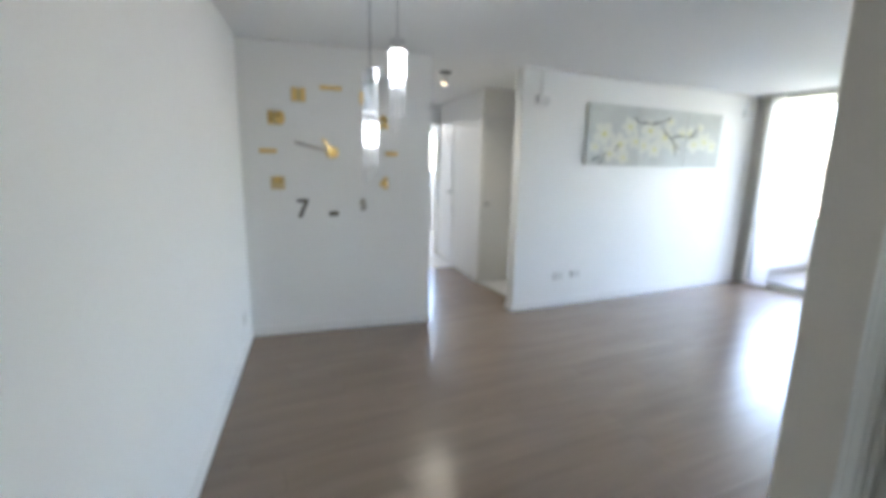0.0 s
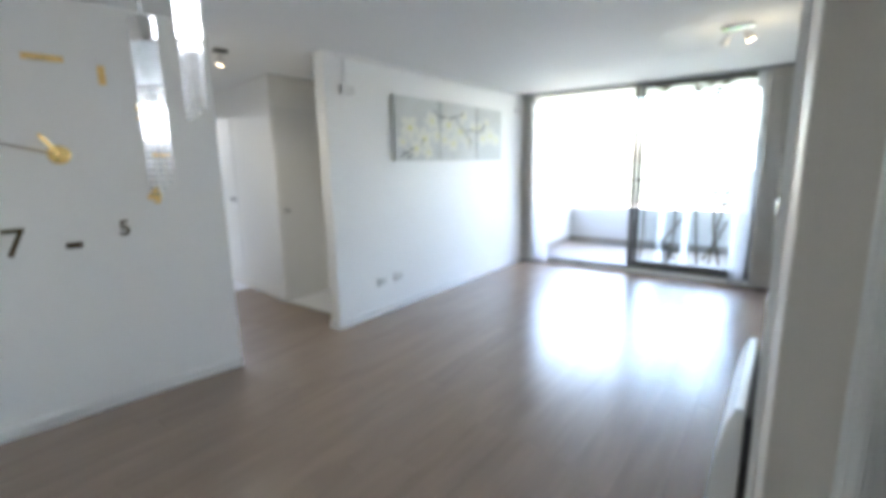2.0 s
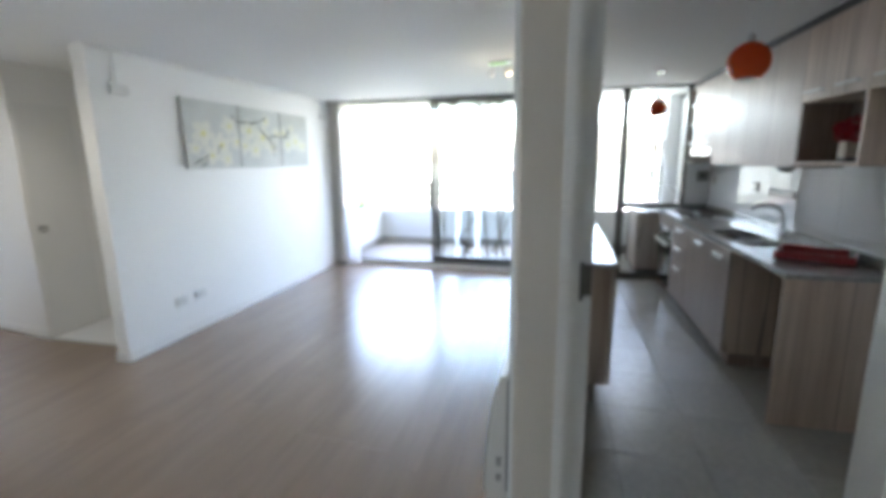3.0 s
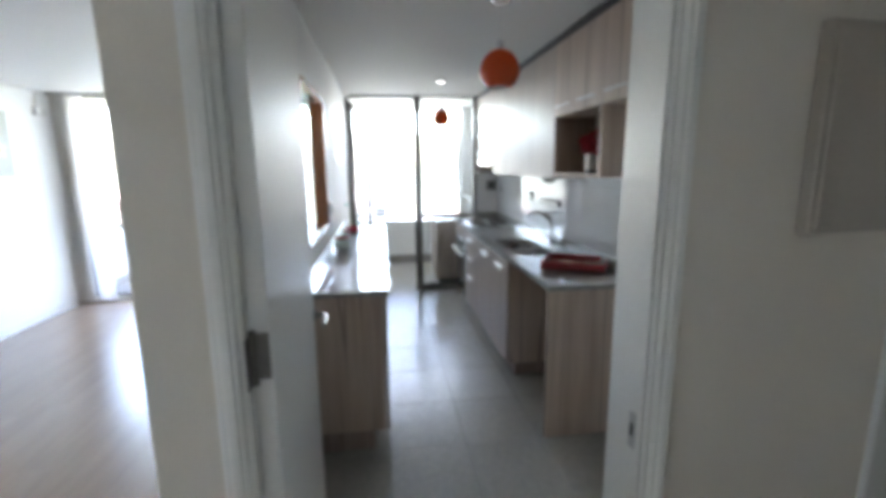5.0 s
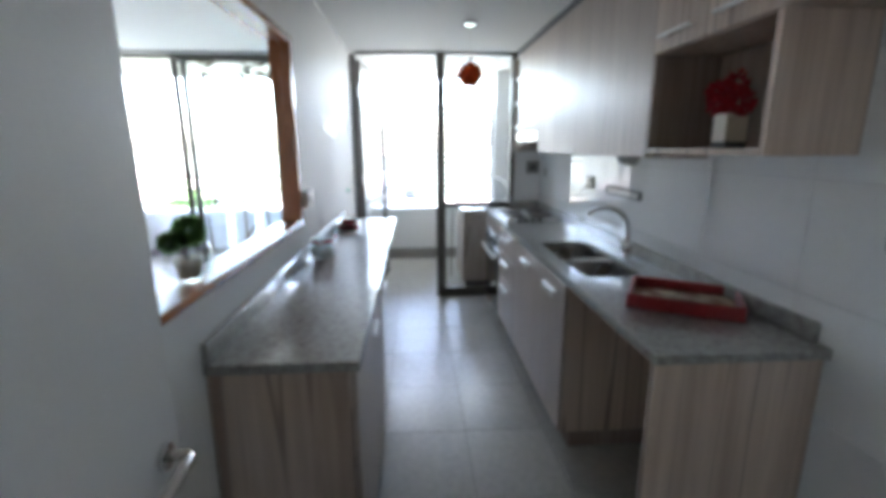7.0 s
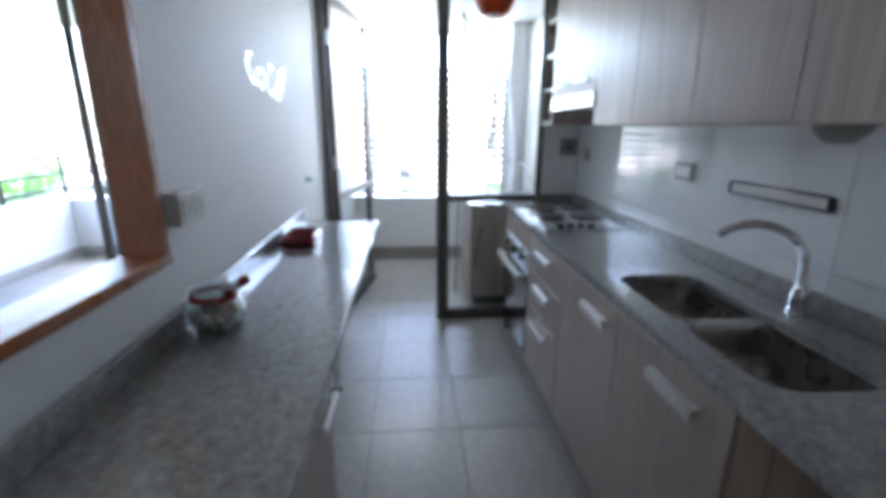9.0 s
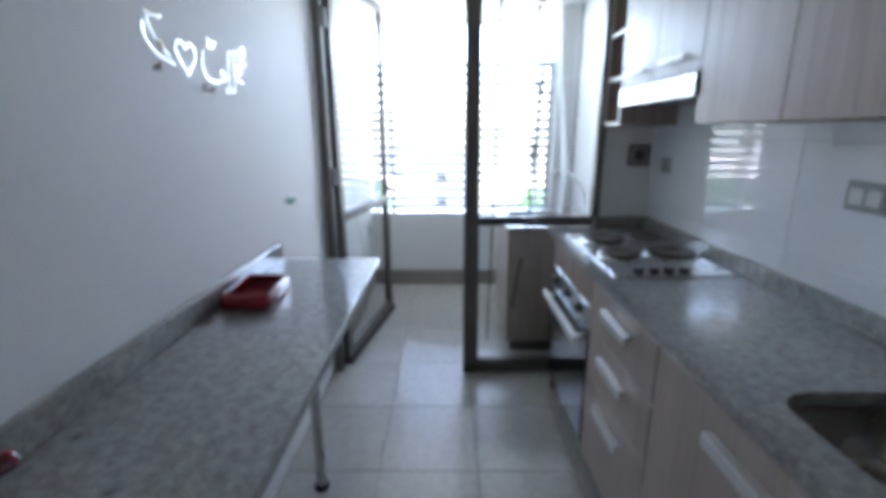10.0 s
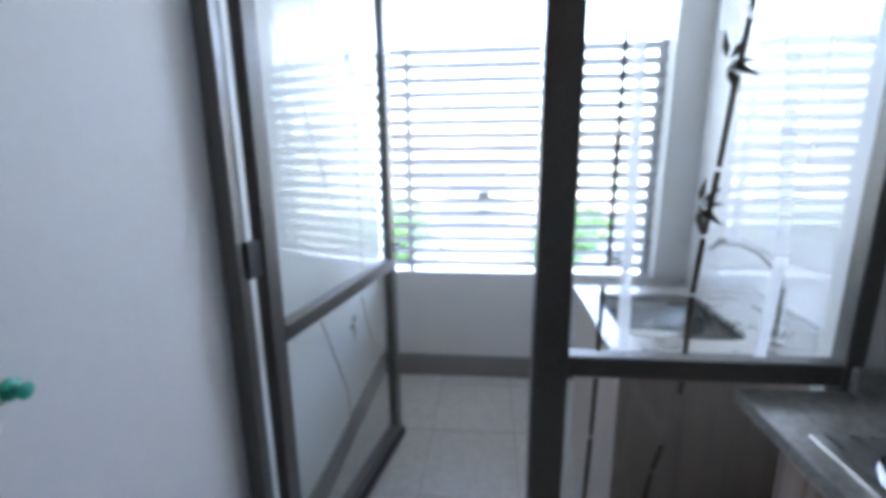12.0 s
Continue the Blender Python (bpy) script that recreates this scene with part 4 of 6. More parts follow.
hub = lathe(bmesh.new(), [(0, 0), (0.05, 0), (0.05, 0.012), (0.042, 0.02), (0.018, 0.026), (0, 0.028)], (0, 0, 0), 32)
part("hub", on_clock(hub, 0, 0, 0.001), GOLD, clock, "round gold movement cover", smooth=True)
part("minute_hand", on_clock(boxed(-0.02, 0.30, -0.005, 0.005, 0.024, 0.027, bevel=0.001), 0, 0, 0, radians(166)), DARKMIRROR, clock)
part("hour_hand", on_clock(boxed(-0.02, 0.13, -0.009, 0.009, 0.028, 0.031, bevel=0.001), 0, 0, 0, radians(125)), GOLD, clock)

# ---- triptych ----
rnd = random.Random(11)
CANVASES = ((3.165, 3.872), (3.884, 4.592), (4.604, 5.19))
for n, (x0, x1) in enumerate(CANVASES):
    pic = thing("canvas_painting", "unframed canvas of white blossoms on a grey ground", "painting", ((x0 + x1) / 2, YL1, 1.47), group="three blossom canvases")
    part("canvas", boxed(x0, x1, YL1 - 0.034, YL1 - 0.001, 1.468, 2.08, bevel=0.004), CANVAS, pic)
    yy = YL1 - 0.0355
    w = x1 - x0

    def clamp(x, z):
        return min(max(x, x0 + 0.004), x1 - 0.004), min(max(z, 1.474), 2.074)

    def bloom(cx, cz, r, petals, off, y):
        """A flat painted shape with petals, cut off at the canvas edge."""
        bm, vs = bmesh.new(), []
        for k in range(40):
            t = 2 * math.pi * k / 40
            rr = r * (0.58 + 0.42 * abs(math.cos(petals * (t + off) / 2)) + 0.05 * math.sin(7 * t + off))
            px, pz = clamp(cx + rr * math.cos(t), cz + 0.85 * rr * math.sin(t))
            vs.append(bm.verts.new((px, y, pz)))
        bm.faces.new(vs)
        return bm

    def twig(a, b, c, d, y):
        """A painted branch of uneven width from one place on the canvas to another."""
        bm = bmesh.new()
        p, q = Vector((x0 + w * a, 1.468 + 0.612 * b)), Vector((x0 + w * c, 1.468 + 0.612 * d))
        side = Vector((-(q - p).y, (q - p).x)).normalized()
        last = None
        for k in range(9):
            t = k / 8
            m = p.lerp(q, t) + side * 0.012 * math.sin(5 * t + a * 9)
            h = 0.004 + 0.006 * abs(math.sin(4.2 * t + b * 5))
            pair = [bm.verts.new((*[v for v in (clamp(*(m + side * s * h))[0],)], y, clamp(*(m + side * s * h))[1])) for s in (1, -1)]
            if last:
                bm.faces.new((last[0], last[1], pair[1], pair[0]))
            last = pair
        return bm

    flowers = {0: ((0.30, 0.52, 1.25), (0.62, 0.36, 1.15), (0.80, 0.66, 1.0), (0.42, 0.20, 0.95), (0.70, 0.14, 0.8), (0.93, 0.42, 0.9), (0.14, 0.30, 0.7)),
               1: ((0.20, 0.62, 1.2), (0.52, 0.52, 1.25), (0.32, 0.30, 1.0), (0.75, 0.36, 0.9), (0.08, 0.36, 0.9), (0.62, 0.80, 0.7), (0.90, 0.60, 0.8)),
               2: ((0.22, 0.42, 1.1), (0.50, 0.48, 1.1), (0.74, 0.40, 0.9), (0.36, 0.72, 0.6), (0.06, 0.62, 0.8))}[n]
    for k, (fx, fz, sz) in enumerate(flowers):
        cx, cz, off = x0 + fx * w, 1.468 + fz * 0.612, rnd.random() * 6
        f = part("painted_flower", bloom(cx, cz, 0.118 * sz, 5, off, yy - 0.0003 * k), PETAL, pic, "white painted blossom")
        part("painted_centre", bloom(cx + 0.006, cz - 0.004, 0.026 * sz, 3, off, yy - 0.0003 * k - 0.0002), YELLOW, f, "yellow painted centre")
    runs = {0: ((0.10, 0.05, 0.36, 0.22), (0.22, 0.02, 0.34, 0.14), (0.53, 0.24, 0.60, 0.34), (0.86, 0.80, 1.0, 0.74)),
            1: ((0.0, 0.72, 0.30, 0.74), (0.26, 0.74, 0.62, 0.84), (0.45, 0.70, 0.86, 0.30), (0.62, 0.50, 0.98, 0.56), (0.70, 0.44, 0.82, 0.20)),
            2: ((0.0, 0.50, 0.26, 0.58), (0.10, 0.52, 0.34, 0.76))}[n]
    for k, (a, b, c, d) in enumerate(runs):
        part("painted_branch", twig(a, b, c, d, yy - 0.003 - 0.0002 * k), BRANCH, pic, "dark painted branch")


# ---- sockets, switches, fittings on the walls ----
def plate(name, label, category, centre, along, out, w, h, holes, mat=PLASTIC, hole_mat=DARKPLASTIC, module=True, deep=0.011, face=None):
    """A wall plate: body, raised modules and their openings, laid on a wall."""
    c, u, o = Vector(centre), Vector(along).normalized(), Vector(out).normalized()
    m = Matrix(((u.x, 0, o.x, c.x), (u.y, 0, o.y, c.y), (u.z, 1, o.z, c.z), (0, 0, 0, 1)))
    t = thing(name, label, category, c)
    part("plate", turned(boxed(-w / 2, w / 2, -h / 2, h / 2, 0, deep, bevel=0.004, segments=2), m), mat, t)
    for k in range(holes):
        x = (k - (holes - 1) / 2) * (w * 0.8 / holes)
        mw = w * 0.7 / holes
        p = part("module", turned(boxed(x - mw / 2, x + mw / 2, -h * 0.27, h * 0.27, deep - 0.001, deep + 0.0035, bevel=0.0015), m), face or mat, t)
        if module:
            for s in (-0.011, 0, 0.011):
                part("opening", turned(lathe(bmesh.new(), [(0, 0), (0.0028, 0), (0.0028, 0.001), (0, 0.001)], (x, s, deep + 0.0032), 10), m), hole_mat, p)
    return t


plate("wall_socket", "white plastic double socket above the skirting", "socket", (2.935, YL1, 0.32), (1, 0, 0), (0, -1, 0), 0.125, 0.082, 2)
plate("wall_socket", "white plastic double socket above the skirting", "socket", (3.16, YL1, 0.324), (1, 0, 0), (0, -1, 0), 0.125, 0.082, 2)
lu = (CB - LW).normalized()
plate("wall_socket", "small grey-rimmed socket low on the white wall", "socket", CB - lu * 0.33 + Vector((0, 0, 0.27)), lu, (lu.y, -lu.x, 0), 0.12, 0.08, 1)
plate("wall_socket", "raised white double socket beside the hatch", "socket", (3.748, YK1, 1.232), (-1, 0, 0), (0, -1, 0), 0.145, 0.085, 2, deep=0.034)
plate("light_switch", "white three-gang switch plate on the tiles", "switch", (4.45, YK0, 1.25), (1, 0, 0), (0, 1, 0), 0.125, 0.08, 2, GREYPLASTIC, module=False, deep=0.014, face=PLASTIC)
plate("light_switch", "satin switch plate on the tiles by the doorway", "switch", (2.345, YK0, 1.265), (1, 0, 0), (0, 1, 0), 0.135, 0.085, 1, STEEL, module=False, deep=0.02, face=SATIN)
plate("wall_socket", "dark socket on the tiles by the hob", "socket", (5.58, YK0, 1.255), (1, 0, 0), (0, 1, 0), 0.085, 0.075, 1, GREYPLASTIC)
psock = thing("wall_socket", "square socket with grey frame and black inlet on the pier", "socket", (5.765, -0.725, 1.296))
part("frame", boxed(5.752, 5.765, -0.783, -0.667, 1.24, 1.352, bevel=0.003), DULLSTEEL, psock, "dull grey frame")
part("plate", boxed(5.748, 5.753, -0.768, -0.682, 1.254, 1.338, bevel=0.0015), GREYPLASTIC, psock)
part("inlet", turned(lathe(bmesh.new(), [(0, 0), (0.030, 0), (0.028, 0.006), (0.018, 0.006), (0.014, 0.002), (0, 0.002)], (0, 0, 0), 28), Matrix.Translation((5.7482, -0.725, 1.296)) @ Matrix.Rotation(radians(-90), 4, "Y")), DARKPLASTIC, psock, "black round inlet", smooth=True)
plate("light_switch", "white switch plate on the lobby wall", "switch", (3.22, 5.29, 1.04), (1, 0, 0), (0, -1, 0), 0.08, 0.11, 1, module=False)

for x, z, label in ((2.60, 2.055, "small white alarm box with a conduit to the ceiling"), (5.66, 2.12, "small white sensor box with a conduit near the window")):
    a = thing("alarm_box", label, "alarm box", (x, YL1, z))
    part("housing", boxed(x - 0.07, x + 0.07, YL1 - 0.045, YL1 - 0.001, z - 0.035, z + 0.04, bevel=0.008, segments=2), PLASTIC, a)
    part("conduit", boxed(x - 0.012, x + 0.004, YL1 - 0.012, YL1 - 0.001, z + 0.04, H - 0.024, bevel=0.002), PLASTIC, a)
    part("lens", boxed(x + 0.02, x + 0.066, YL1 - 0.05, YL1 - 0.044, z - 0.02, z + 0.012, bevel=0.002), SATIN, a)

fuse = thing("fuse_box", "taupe painted metal fuse box on the hall wall", "fuse box", (XD, -0.6, 1.36))
part("housing", boxed(XD - 0.035, XD - 0.001, -0.80, -0.43, 1.36, 1.86, bevel=0.004), FUSEPAINT, fuse)
part("cover", boxed(XD - 0.042, XD - 0.035, -0.785, -0.445, 1.375, 1.845, bevel=0.003), FUSEPAINT, fuse)

fuse.matrix_basis = DM @ fuse.matrix_basis

# ---- living room lamps ----
pend = thing("crystal_pendant", "chrome ceiling pendant with two lit crystal-strand cylinders", "pendant lamp", (0.62, 2.72, H))
part("canopy", lathe(bmesh.new(), [(0, 0), (0.15, 0), (0.15, -0.012), (0.135, -0.035), (0.05, -0.042), (0, -0.042)], (0.64, 2.80, H), 48), CHROME, pend, "round chrome canopy", smooth=True)
for x, y, z1, z0 in ((0.532, 2.70, 1.885, 1.345), (0.67, 2.70, 2.035, 1.585)):
    long = z1 < 2.0
    part("cord", tubed([(x, y, z1), (x, y, H - 0.03)], 0.0025, 6), DARKPLASTIC, pend)
    drop = 0.075 if long else 0.06
    cap = part("cap", lathe(bmesh.new(), [(0, drop), (0.008, drop), (0.034, drop - 0.004), (0.036, drop - 0.01), (0.036, 0.0), (0, 0.0)], (x, y, z1 - drop), 32), CHROME, pend, "chrome cylinder cap", smooth=True)
    top_z = z1 - drop
    if long:
        part("sleeve", lathe(bmesh.new(), [(0.036, 0), (0.036, -0.13), (0.033, -0.13), (0.033, 0)], (x, y, top_z), 32, close=False), FROST, cap, "frosted glass sleeve", smooth=True)
        top_z -= 0.13
        part("ring", lathe(bmesh.new(), [(0.038, 0), (0.038, -0.008), (0.034, -0.008), (0.034, 0)], (x, y, top_z), 32, close=False), CHROME, cap, smooth=True)
    led_r, led_top = (0.027, top_z - 0.055) if long else (0.034, top_z)
    led_low = led_top - (0.10 if long else 0.13)
    part("led_body", lathe(bmesh.new(), [(0, 0), (led_r, 0), (led_r, led_low - led_top), (0, led_low - led_top)], (x, y, led_top), 32), LED, cap, "glowing white cylinder", smooth=True)
    if not long:
        part("ring", lathe(bmesh.new(), [(0.038, 0), (0.038, -0.02), (0.034, -0.02), (0.034, 0)], (x, y, led_low), 32, close=False), CHROME, cap, smooth=True)
        top_z = led_low - 0.02
    for k in range(10):
        a = 2 * math.pi * k / 10
        depth = (top_z - z0) - 0.09 * (0.5 + 0.5 * math.cos(a - 0.5))
        strand = tubed([(x + 0.034 * math.cos(a), y + 0.034 * math.sin(a), top_z), (x + 0.034 * math.cos(a), y + 0.034 * math.sin(a), top_z - depth)], 0.0006, 4)
        q = 0.012
        while q < depth:
            bmesh.ops.create_icosphere(strand, subdivisions=1, radius=0.0062, matrix=Matrix.Translation((x + 0.034 * math.cos(a), y + 0.034 * math.sin(a), top_z - q)))
            q += 0.0185
        part("crystal_strand", strand, CRYSTAL, cap, "faceted crystal bead strand")


def spot(name, label, x, y, heads, turn=0.0):
    s = thing(name, label, "ceiling spotlight", (x, y, H))
    m = Matrix.Translation((x, y, H)) @ Matrix.Rotation(turn, 4, "Z")
    part("base", turned(boxed(-0.05 - 0.05 * (heads > 1), 0.05 + 0.05 * (heads > 1), -0.035, 0.035, -0.022, 0, bevel=0.006, segments=2), m), DARKPLASTIC if heads == 1 else CHROME, s)
    for k in range(heads):
        px = (k - (heads - 1) / 2) * 0.13
        tilt = Matrix.Translation((px, 0, -0.07)) @ Matrix.Rotation(radians(25 - 50 * k if heads > 1 else 12), 4, "Y")
        part("arm", turned(tubed([(px, 0, -0.02), (px, 0, -0.06)], 0.006), m), CHROME, s, smooth=True)
        hd = part("head", turned(lathe(bmesh.new(), [(0, 0.02), (0.022, 0.018), (0.034, -0.05), (0.031, -0.05), (0.02, 0.0), (0, 0.004)], (0, 0, 0), 24), m @ tilt), CHROME, s, "chrome spot head", smooth=True)
        part("bulb", turned(lathe(bmesh.new(), [(0, -0.02), (0.027, -0.03), (0.029, -0.046), (0, -0.047)], (0, 0, 0), 24), m @ tilt), WARM, hd, "lit warm bulb", smooth=True)
        p = m @ tilt @ Vector((0, 0, -0.09 if heads > 1 else -0.11))
        if heads > 1:
            bulb_light("spot_light", p, 0.03, (1.0, 0.86, 0.58))
        else:
            beam = new("spot_light", bpy.data.lights.new("spot_light", "SPOT"))
            beam.data.energy, beam.data.color, beam.data.shadow_soft_size = 0.6, (1.0, 0.95, 0.80), 0.06
            beam.data.spot_size, beam.data.spot_blend = radians(165), 0.8
            beam.matrix_world = look(p, p - Vector((0, 0, 1)))
    return s


spot("ceiling_spot", "chrome ceiling spotlight with two lit heads", 3.86, 1.46, 2, radians(80))
spot("ceiling_spot", "small dark ceiling spotlight lit in the corridor", 1.86, 4.72, 1)
# added fill lamp without a fitting, brightens the far room
bulb_light("far_room_light", (2.5, 8.6, 2.1), 0.7, (1.0, 0.97, 0.92), 0.08)


# ---- kitchen pendants ----
def orange_pendant(x, y, z, r):
    p = thing("pendant_lamp", "orange glass ball pendant with a white opening", "pendant lamp", (x, y, H), group="orange kitchen pendants")
    prof = [(r * math.sin(a), -r * math.cos(a)) for a in np.linspace(0.55, math.pi - 0.12, 18)]
    part("shade", lathe(bmesh.new(), prof, (x, y, z), 40, close=False), ORANGE, p, "glossy orange glass globe", smooth=True)
    inner = [(0.97 * a, 0.97 * b) for a, b in prof]
    part("liner", lathe(bmesh.new(), inner, (x, y, z), 40, close=False), OPAL, p, "white inner glass", smooth=True)
    part("bulb", lathe(bmesh.new(), [(0.5 * r * math.sin(a), -0.5 * r * math.cos(a)) for a in np.linspace(0, math.pi, 12)], (x, y, z - 0.35 * r), 24), PLASTIC, p, "unlit white bulb", smooth=True)
    part("rim", lathe(bmesh.new(), [(prof[0][0] + 0.002, prof[0][1]), (prof[0][0] + 0.002, prof[0][1] + 0.004), (prof[0][0] * 0.93, prof[0][1] + 0.004), (prof[0][0] * 0.93, prof[0][1])], (x, y, z), 40, close=False), PLASTIC, p, smooth=True)
    part("holder", lathe(bmesh.new(), [(0, 0), (0.016, 0), (0.016, 0.035), (0.006, 0.045), (0, 0.045)], (x, y, z + r * 0.98), 20), CHROME, p, smooth=True)
    part("cord", tubed([(x, y, z + r), (x, y, H - 0.02)], 0.0022, 6), PLASTIC, p)
    part("canopy", lathe(bmesh.new(), [(0, 0), (0.05, 0), (0.05, -0.016), (0.04, -0.026), (0, -0.026)], (x, y, H), 32), CHROME, p, "small chrome ceiling canopy", smooth=True)
    return p


orange_pendant(2.58, 0.01, 2.0, 0.098)
orange_pendant(4.72, 0.025, 1.985, 0.088)


# ---- curtains ----
def curtain(name, label, y0, y1, x, z0, z1, folds, depth, mat, lean=0.0, gather=1.0):
    """A hanging cloth with wavy folds; lean lets its foot drift along the window."""
    t = thing(name, label, "curtain", ((x, (y0 + y1) / 2, z1)))
    bm = bmesh.new()
    nu, nv = folds * 8, 14
    grid = []
    for j in range(nv + 1):
        v = j / nv
        row = []
        for i in range(nu + 1):
            u = i / nu
            ph = u * folds * 2 * math.pi
            squeeze = 1 - (1 - gather) * math.sin(math.pi * min(1.0, v * 1.1)) ** 2
            yy = y0 + (y1 - y0) * (0.5 + (u - 0.5) * squeeze) + lean * v + 0.006 * math.sin(2 * ph + v * 3)
            xx = x + depth * (0.55 + 0.45 * v) * math.sin(ph + 0.5 * math.sin(v * 4 + u * 7)) + 0.004 * math.sin(9 * v + 5 * u)
            row.append(bm.verts.new((xx, yy, z1 + (z0 - z1) * v)))
        grid.append(row)
    for a, b in zip(grid, grid[1:]):
        for i in range(nu):
            bm.faces.new((a[i], a[i + 1], b[i + 1], b[i]))
    part("cloth", bm, mat, t, smooth=True)
    part("header_tape", boxed(x - depth - 0.004, x + depth + 0.004, y0, y1, z1 - 0.004, z1 + 0.02, bevel=0.003), mat, t)
    return t


curtain("drape", "beige drape gathered at the window side", 3.96, 4.12, XW - 0.10, 0.015, 2.315, 4, 0.028, DRAPE)
curtain("sheer_curtain", "white voile gathered beside the open window", 3.80, 3.98, XW - 0.105, 0.02, 2.315, 5, 0.022, SHEER, -0.08)
curtain("drape", "beige drape gathered at the window side", 1.125, 1.32, XW - 0.11, 0.015, 2.315, 5, 0.03, DRAPE)
curtain("sheer_curtain", "white voile drawn back across the fixed leaf", 1.28, 1.42, XW - 0.12, 0.02, 2.315, 6, 0.026, SHEER, 0.10)
crail = thing("curtain_rail", "grey double curtain rail above the window", "curtain rail", (XW - 0.1, 2.6, 2.335))
part("rail", boxed(XW - 0.15, XW - 0.065, 1.12, 4.13, 2.318, H - 0.001, bevel=0.002), RAILGREY, crail)


# ---- bamboo decals on the glass ----
def decal(parent_thing, runs, plane, width, mat, name="stem"):
    """Flat stems laid on a pane; plane maps (along, up) to a place and gives the way out of the glass."""
    for run in runs:
        pts = [Vector(p) for p in run]
        for a, b in zip(pts, pts[1:]):
            bm = bmesh.new()
            d = (b - a).normalized()
            s = Vector((-d.y, d.x)) * width / 2
            gap = d * 0.004
            vs = [bm.verts.new(plane(*q)) for q in (a + gap + s, a + gap - s, b - gap - s * 0.9, b - gap + s * 0.9)]
            bm.faces.new(vs)
            part(name, bm, mat, parent_thing)


def leaves(parent_thing, centres, plane, mat, size=0.05, rndseed=3):
    r = random.Random(rndseed)
    for cx, cz in centres:
        bm = bmesh.new()
        for k in range(5):
            a = radians(88 + 42 * k + r.uniform(-14, 14))
            d = Vector((math.cos(a), math.sin(a)))
            long = size * r.uniform(0.75, 1.15)
            s = Vector((-d.y, d.x)) * long * 0.14
            o = Vector((cx, cz)) + d * size * 0.12
            bm.faces.new([bm.verts.new(plane(*q)) for q in (o, o + d * long * 0.35 + s, o + d * long, o + d * long * 0.4 - s)])
        part("leaf_spray", bm, mat, parent_thing)


kd = thing("bamboo_decal", "olive and frosted bamboo decal on the partition glass", "window decal", (XP, 0, 1.2))
kp = lambda u, v: (XP - 0.0025, u, v)
decal(kd, [[(0.04, 2.1), (0.046, 1.86), (0.047, 1.71), (0.048, 1.49), (0.049, 1.18)], [(0.057, 1.145), (0.058, 0.965)], [(0.059, 0.90), (0.061, 0.73), (0.068, 0.5), (0.074, 0.2)]], kp, 0.012, STICKD)
decal(kd, [[(-0.21, 1.9), (-0.195, 1.72), (-0.184, 1.61), (-0.170, 1.41), (-0.156, 1.26), (-0.146, 1.12), (-0.146, 0.965)], [(-0.146, 0.90), (-0.145, 0.86)], [(-0.118, 0.72), (-0.098, 0.64), (-0.07, 0.4)]], kp, 0.014, STICKD)
decal(kd, [[(0.03, 2.28), (0.024, 1.98), (0.022, 1.75), (0.012, 1.47), (0.006, 1.18), (0.0, 0.965)], [(-0.145, 2.28), (-0.148, 1.95), (-0.151, 1.69)],
           [(-0.25, 2.28), (-0.262, 2.0), (-0.275, 1.74), (-0.301, 1.52), (-0.329, 1.22), (-0.315, 0.965)]], kp, 0.03, STICKW, "frosted_stem")
decal(kd, [[(-0.36, 2.28), (-0.357, 1.74), (-0.358, 1.58), (-0.351, 1.42)], [(-0.22, 1.66), (-0.35, 1.70), (-0.47, 1.78)]], kp, 0.008, STICKW, "frosted_twig")
decal(kd, [[(-0.155, 1.30), (-0.135, 1.335)], [(-0.184, 1.60), (-0.165, 1.63)]], kp, 0.006, STICKD, "twig")
leaves(kd, [(-0.160, 1.63), (-0.135, 1.33), (-0.15, 2.05), (0.05, 2.1)], kp, STICKD, 0.062)
leaves(kd, [(-0.16, 1.76), (-0.2, 1.9)], kp, STICKW, 0.09, 8)
gdd = thing("bamboo_decal", "frosted and dark bamboo decal on the open glass door", "window decal", (6.2, 0.87, 1.2))
gp = lambda u, v: tuple(gturn @ Vector((u, -0.0055, v)))
decal(gdd, [[(0.30, 1.98), (0.40, 1.84), (0.55, 1.73), (0.74, 1.69)], [(0.12, 1.85), (0.23, 1.65), (0.31, 1.47), (0.42, 1.23)], [(0.57, 2.15), (0.57, 1.88), (0.58, 1.65), (0.60, 1.4)], [(0.74, 1.95), (0.73, 1.55), (0.72, 1.2)]], gp, 0.014, STICKW, "frosted_stem")
decal(gdd, [[(0.63, 1.8), (0.61, 1.6), (0.60, 1.4), (0.60, 1.12), (0.60, 0.98)], [(0.27, 0.89), (0.31, 0.80), (0.42, 0.55), (0.44, 0.4)], [(0.58, 0.88), (0.66, 0.64)]], gp, 0.008, STICKD)
leaves(gdd, [(0.6, 1.78), (0.52, 0.78)], gp, STICKD, 0.06, 5)
lw = thing("bamboo_decal", "grey-brown bamboo decal on the balcony window glass", "window decal", (XW, 1.9, 0.7))
lp = lambda u, v: (XW - 0.0085, u, v)
decal(lw, [[(2.50, 0.18), (2.47, 0.5), (2.48, 0.85)], [(2.31, 0.30), (2.18, 0.52), (2.03, 0.74)], [(2.17, 0.17), (2.12, 0.5), (2.12, 1.0)], [(1.85, 0.18), (1.88, 0.5), (1.90, 0.8), (1.92, 1.08)],
           [(1.73, 0.2), (1.68, 0.6), (1.62, 0.97), (1.58, 1.14)], [(1.62, 0.19), (1.71, 0.6), (1.72, 1.14)], [(1.42, 0.22), (1.37, 0.88), (1.35, 1.25)], [(1.80, 0.24), (1.66, 0.5), (1.58, 0.72)]], lp, 0.026, STICKD)
